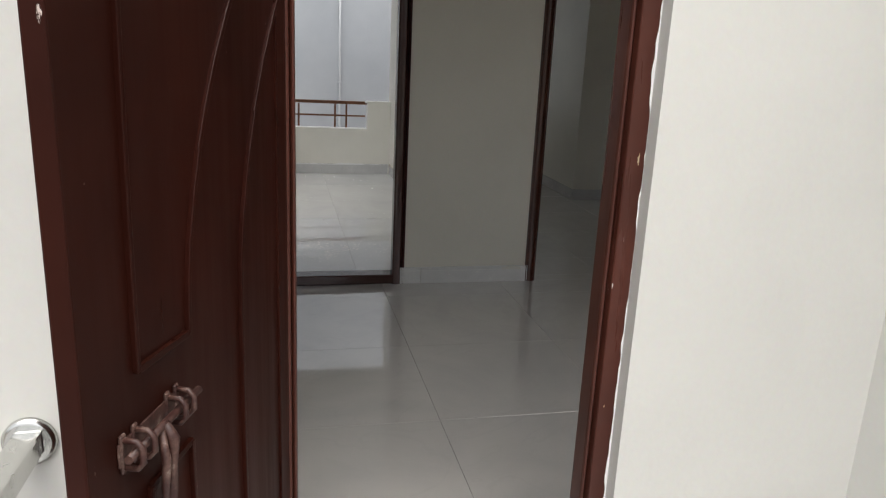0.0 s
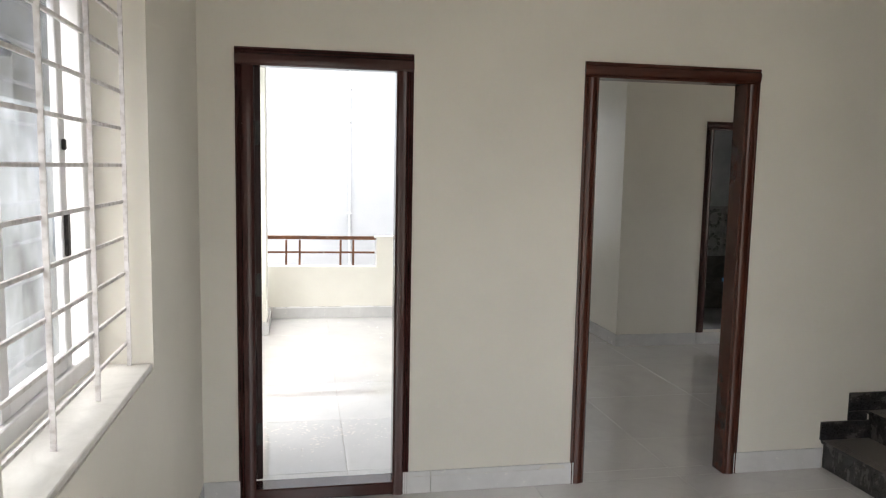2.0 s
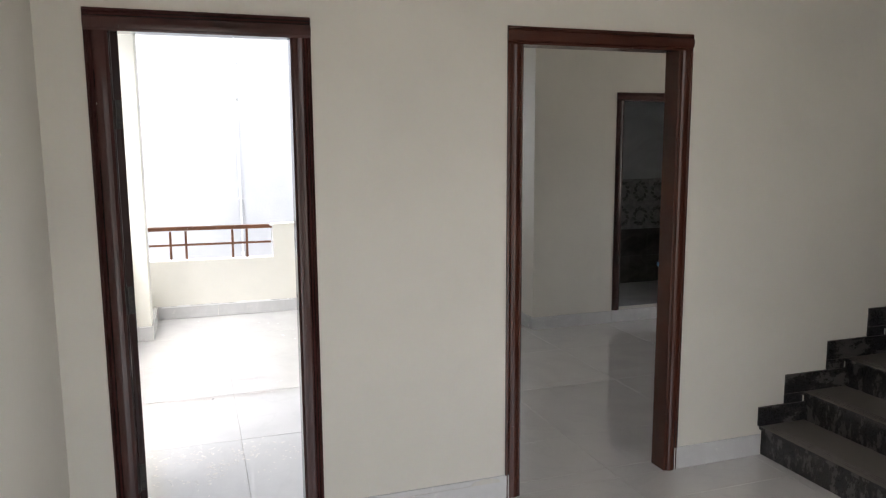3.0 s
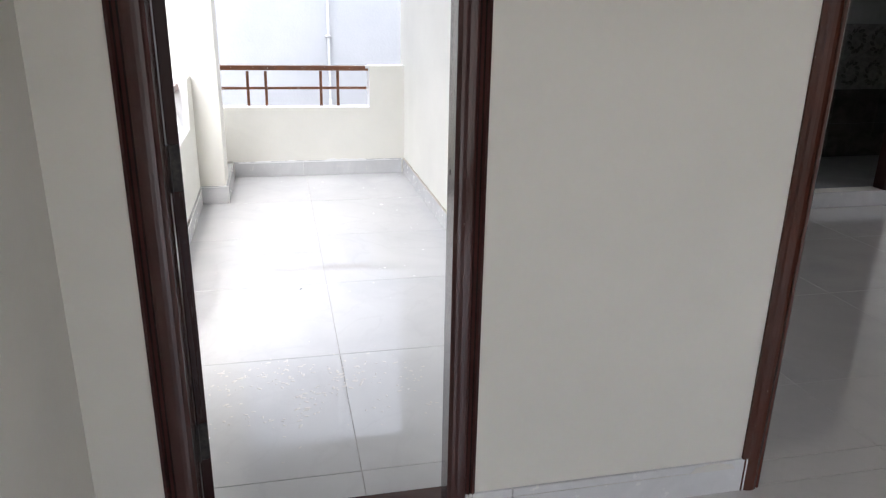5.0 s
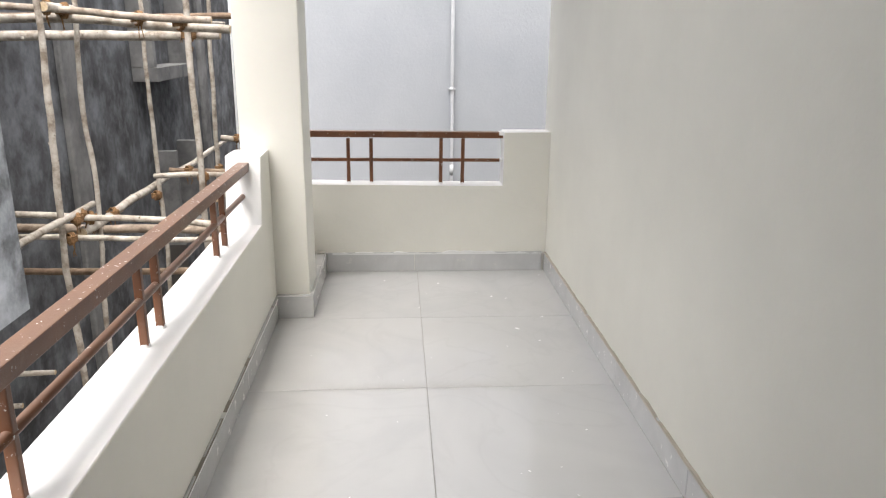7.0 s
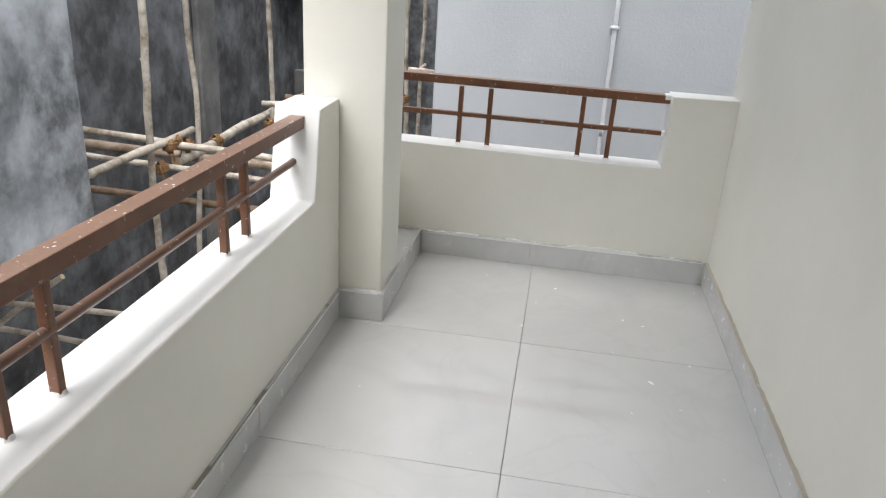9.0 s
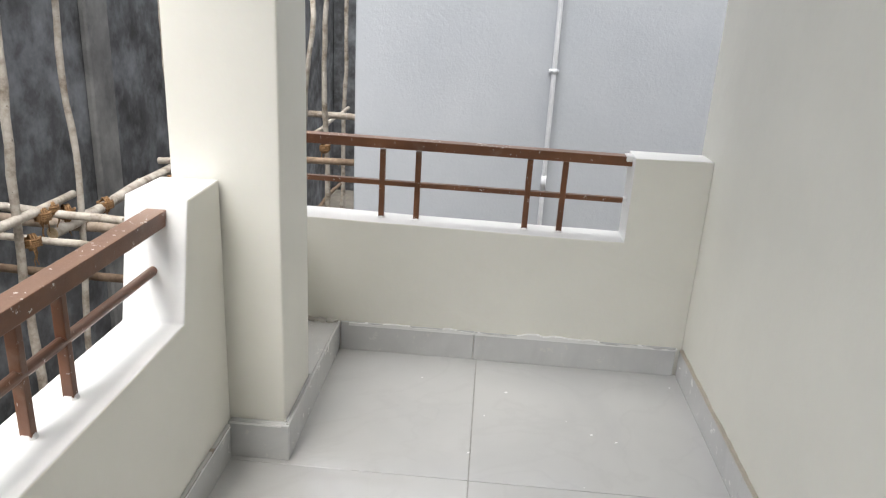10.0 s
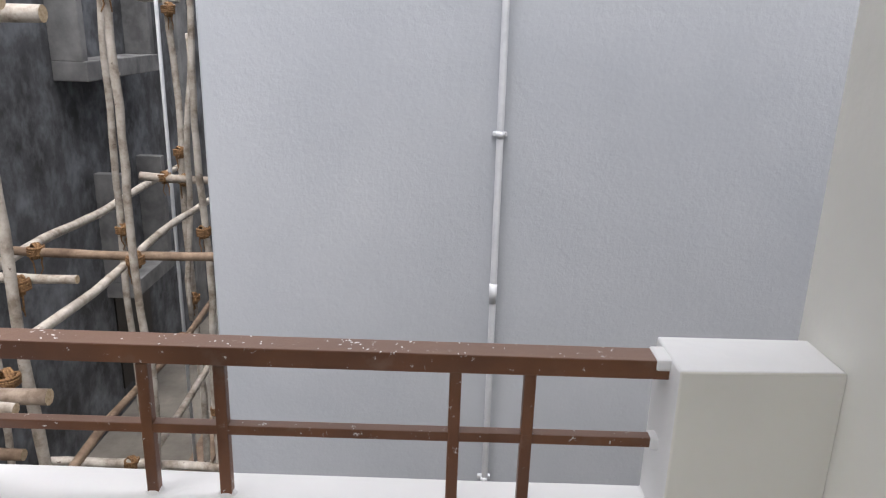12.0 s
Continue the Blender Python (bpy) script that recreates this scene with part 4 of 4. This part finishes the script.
box(bm, -3.3, -0.342, 23.95, 25.0, 8.6, 8.7)
part("roof", bm, M_CONC, house_c)

# drain pipe on the pale wall
pipe = tagged(new("drain_pipe"), "thin painted drain pipe clipped to a wall", "pipe")
round_part("tube", ((0.875, 10.915, -3.4), (0.872, 10.915, 0.2), (0.868, 10.915, 1.5), (0.868, 10.915, 3.88)), (0.0145,) * 4, M_PVC, pipe)
for z in (0.31, 2.2, -1.9):
    round_part("coupling", ((0.871, 10.915, z - 0.045), (0.871, 10.915, z + 0.045)), (0.0168, 0.0168), M_PVC, pipe)
for z in (0.995, 2.6, -0.62):
    bm = bmesh.new()
    tube(bm, ((0.870, 10.915, z - 0.014), (0.870, 10.915, z + 0.014)), (0.0172, 0.0172), 12)
    box(bm, 0.840, 0.900, 10.928, 10.950, z - 0.009, z + 0.009, bevel=0.003)
    part("clip", bm, M_PVC, pipe)

# ---- timber scaffolding ----


def pole(p, q, r0, r1, bend=0.02, knots=0.06, label="pale weathered timber scaffold pole"):
    """A crooked peeled pole from p to q, with sawn ends."""
    p, q = Vector(p), Vector(q)
    n = max(8, int((q - p).length / 0.16))
    d = (q - p).normalized()
    a = d.orthogonal().normalized()
    b = d.cross(a)
    seed = Vector((random.uniform(0, 50), random.uniform(0, 50), 0))
    pts, rad = [], []
    for i in range(n + 1):
        t = i / n
        w = noise.noise_vector(seed + Vector((0, 0, t * (q - p).length * 0.9)))
        w2 = noise.noise(seed + Vector((7, 3, t * (q - p).length * 4.5)))
        fade = min(1, 6 * t, 6 * (1 - t))
        pts.append(p.lerp(q, t) + (a * w.x + b * w.y) * bend * 1.5 * fade + (a * w2 + b * w.z * 0.6) * 0.011)
        rad.append(0.70 * (r0 + (r1 - r0) * t) * (1 + knots * 2.2 * noise.noise(seed + Vector((1, 9, t * (q - p).length * 7)))))
    bm = bmesh.new()
    tube(bm, pts, rad, 10)
    for f in bm.faces:
        if len(f.verts) > 4:
            f.material_index = 1
    for i in range(1, n, 3):
        if random.random() < 0.6:
            m = Matrix.Translation(pts[i] + (a * random.uniform(-1, 1) + b * random.uniform(-1, 1)).normalized() * rad[i] * 0.92) @ Matrix.Diagonal((rad[i] * 0.35, rad[i] * 0.35, rad[i] * 0.45, 1))
            bmesh.ops.create_icosphere(bm, subdivisions=1, radius=1.0, matrix=m)
    return tagged(solid("scaffold_pole", bm, M_POLE, M_CUT), label, "pole", "scaffold poles")


def lashing(c, r=0.05, along=(0, 0, 1), tails=2):
    """Turns of coir rope round a crossing of two poles."""
    c, d, r = Vector(c), Vector(along).normalized(), 0.88 * r
    bm = bmesh.new()
    for axis, turns in ((d, 4), (d.orthogonal().normalized(), 3)):
        a = axis.orthogonal().normalized()
        b = axis.cross(a)
        pts = []
        for k in range(turns * 12 + 1):
            ang = 2 * math.pi * k / 12
            rr = r * (1 + 0.10 * noise.noise(c * 7 + Vector((k * 0.4, 0, 0))))
            pts.append(c + (a * math.cos(ang) + b * math.sin(ang)) * rr + axis * (k / 12 - turns / 2) * 0.013)
        tube(bm, pts, [0.0075] * len(pts), 6)
    for k in range(tails):
        s = Vector((random.uniform(-1, 1), random.uniform(-1, 1), 0)) * 0.03
        pts = [c + s + Vector((random.uniform(-0.012, 0.012), random.uniform(-0.012, 0.012), -0.035 * i)) for i in range(5)]
        tube(bm, pts, (0.006, 0.006, 0.005, 0.004, 0.003), 5)
    return tagged(solid("rope_lashing", bm, M_ROPE), "brown coir rope lashing tying scaffold poles", "rope", "rope lashings")


GZ, HZ = -3.4, 3.4
# uprights
for x, y, r, lean in ((-2.12, 10.19, 0.038, 0.02), (-2.09, 10.71, 0.031, 0.04), (-1.87, 11.70, 0.030, -0.02), (-1.30, 11.05, 0.040, -0.03), (-1.03, 11.75, 0.034, 0.01), (-1.56, 12.82, 0.036, 0.03),
                      (-1.36, 13.48, 0.038, -0.02), (-0.85, 12.39, 0.032, 0.02), (-1.2, 14.9, 0.036, 0.03)):
    pole((x - lean, y, GZ), (x + lean, y, HZ), r * 1.1, r * 0.85, 0.035)
white = tagged(solid("service_pipe", (lambda b: (tube(b, ((-1.50, 13.62, GZ), (-1.505, 13.62, 0.0), (-1.50, 13.62, HZ)), (0.015,) * 3, 10), b)[1])(bmesh.new()), M_PVC), "thin pale upright pipe in the alley", "pipe")
# poles running away from the balcony
BROWN = "thick brown timber scaffold pole"
pole((-2.10, 10.45, -0.11), (-2.06, 15.6, -0.05), 0.055, 0.040, 0.05, label=BROWN)
pole((-2.10, 9.30, 0.075), (-2.10, 10.72, 0.076), 0.040, 0.036, 0.04, label=BROWN)
pole((-1.10, 10.75, 0.095), (-1.10, 14.6, 0.12), 0.036, 0.030, 0.03)
pole((-1.10, 10.9, -0.68), (-1.10, 14.2, -0.66), 0.036, 0.028, 0.03)
pole((-1.08, 11.9, -1.12), (-1.12, 14.6, -1.15), 0.036, 0.030, 0.03)
pole((-2.05, 10.2, 1.60), (-2.0, 15.5, 1.55), 0.045, 0.036, 0.04, label=BROWN)
pole((-1.197, 13.38, 1.3), (-1.33, 13.36, -0.9), 0.034, 0.030, 0.09, label=BROWN)
# poles across
WX = -3.33
pole((WX, 10.45, 0.09), (-0.98, 10.45, -0.045), 0.040, 0.036, 0.015)
pole((WX, 10.34, -0.08), (-1.06, 10.34, -0.137), 0.034, 0.030, 0.015)
pole((-1.73, 11.16, 0.222), (-1.05, 11.16, 0.233), 0.036, 0.032, 0.01)
pole((-1.80, 11.83, 0.148), (-0.46, 11.83, 0.140), 0.036, 0.038, 0.02)
pole((-1.66, 13.42, 0.245), (-0.60, 13.42, 0.215), 0.048, 0.044, 0.01)
pole((-1.75, 11.80, -1.185), (-0.60, 11.80, -1.205), 0.040, 0.040, 0.02)
pole((WX, 10.78, -0.15), (-1.04, 10.78, -0.175), 0.054, 0.052, 0.012)
pole((WX, 11.22, 1.38), (-1.08, 11.22, 1.418), 0.060, 0.056, 0.012)
pole((WX, 11.0, -0.60), (-1.33, 11.0, -0.603), 0.046, 0.044, 0.012)
pole((WX, 11.68, 1.555), (-0.50, 11.68, 1.578), 0.045, 0.040, 0.02)
pole((WX, 10.50, 1.58), (-0.84, 10.50, 1.455), 0.050, 0.044, 0.02)
pole((WX, 10.40, 1.66), (-0.95, 10.40, 1.52), 0.040, 0.036, 0.02)
pole((WX, 9.60, -0.955), (-2.05, 9.60, -0.91), 0.032, 0.028, 0.02)
pole((WX, 9.66, -1.21), (-2.35, 9.66, -1.20), 0.032, 0.028, 0.02)
pole((-3.1, 9.62, -1.18), (-2.5, 9.62, -0.70), 0.030, 0.028, 0.01)
pole((-1.95, 11.80, 2.27), (-0.42, 11.81, 2.26), 0.036, 0.032, 0.02)
pole((-2.0, 11.80, 2.70), (-0.42, 11.81, 2.72), 0.040, 0.036, 0.02)
plank = tagged(new("scaffold_plank"), "pale dusty plank lying across scaffold poles", "plank")
bar_part("board", (-1.60, 12.9, -2.75), (-1.30, 14.8, -1.95), 0.22, 0.035, M_POLE, plank)
for c, r in (((-2.10, 10.46, 0.04), 0.050), ((-2.11, 10.26, -0.10), 0.052), ((-2.09, 10.60, -0.02), 0.058), ((-2.08, 11.05, -0.09), 0.056), ((-1.90, 11.70, -0.07), 0.050), ((-2.09, 10.36, 0.03), 0.050),
             ((-1.05, 11.80, 0.12), 0.052), ((-1.62, 11.84, 0.146), 0.048), ((-1.36, 13.46, 0.43), 0.048), ((-1.48, 13.43, 0.24), 0.052), ((-1.33, 13.44, 0.22), 0.050), ((-0.86, 12.39, 0.12), 0.046),
             ((-1.30, 10.92, -0.17), 0.058), ((-1.32, 11.14, 1.41), 0.062), ((-1.03, 11.70, 1.57), 0.052), ((-1.36, 13.46, 1.46), 0.052), ((-1.56, 12.80, 0.0), 0.046), ((-1.10, 12.5, -0.67), 0.042),
             ((-1.34, 13.45, -0.75), 0.052), ((-1.20, 11.80, -1.18), 0.046), ((-2.03, 10.47, 1.58), 0.060), ((-1.50, 10.47, 1.53), 0.056), ((-2.12, 10.40, 1.60), 0.056), ((-1.20, 10.47, 1.50), 0.056),
             ((-0.86, 12.40, -1.15), 0.044), ((-1.29, 11.10, 0.22), 0.050)):
    lashing(c, r)

# ---- floor tiles ----


def lay(parent, x0, x1, y0, y1, xj, yj, pitch, gap, material, name="tile"):
    """Lays tiles with joints at xj, yj + k * pitch, cut at the edges; whole tiles share one mesh."""
    shared = {}
    i0, i1 = math.floor((x0 - xj) / pitch), math.ceil((x1 - xj) / pitch)
    j0, j1 = math.floor((y0 - yj) / pitch), math.ceil((y1 - yj) / pitch)
    for i in range(i0, i1):
        for j in range(j0, j1):
            a, b = max(x0, xj + i * pitch + gap), min(x1, xj + (i + 1) * pitch - gap)
            c, d = max(y0, yj + j * pitch + gap), min(y1, yj + (j + 1) * pitch - gap)
            if b - a < 0.01 or d - c < 0.01:
                continue
            key = (round(b - a, 3), round(d - c, 3))
            if key not in shared:
                tb = bmesh.new()
                box(tb, -(b - a) / 2, (b - a) / 2, -(d - c) / 2, (d - c) / 2, -0.008, 0.0, bevel=0.0008)
                shared[key] = mesh_of(name, tb, material)
            t = new(name, shared[key])
            t.parent = parent
            t.location = ((a + b) / 2, (c + d) / 2, random.uniform(-0.0004, 0.0004))


lay(floor, WEST, 6.2, SOUTH0 + 0.01, NORTH0 + 0.0, 0.66, 2.88, 0.8, 0.0006, M_TILE_HALL)
lay(floor, 1.45, 6.2, NORTH1 + 0.0, 9.14, 0.66, 2.88, 0.8, 0.0006, M_TILE_HALL)
lay(floor, 1.646, 2.586, NORTH0 + 0.002, NORTH1 - 0.002, 0.66, 2.88, 0.8, 0.0006, M_TILE_HALL)
lay(floor_balcony, -0.227, BALC_E, NORTH1 - 0.1, 9.07, 0.527, 5.853, 0.8045, 0.0013, M_TILE)
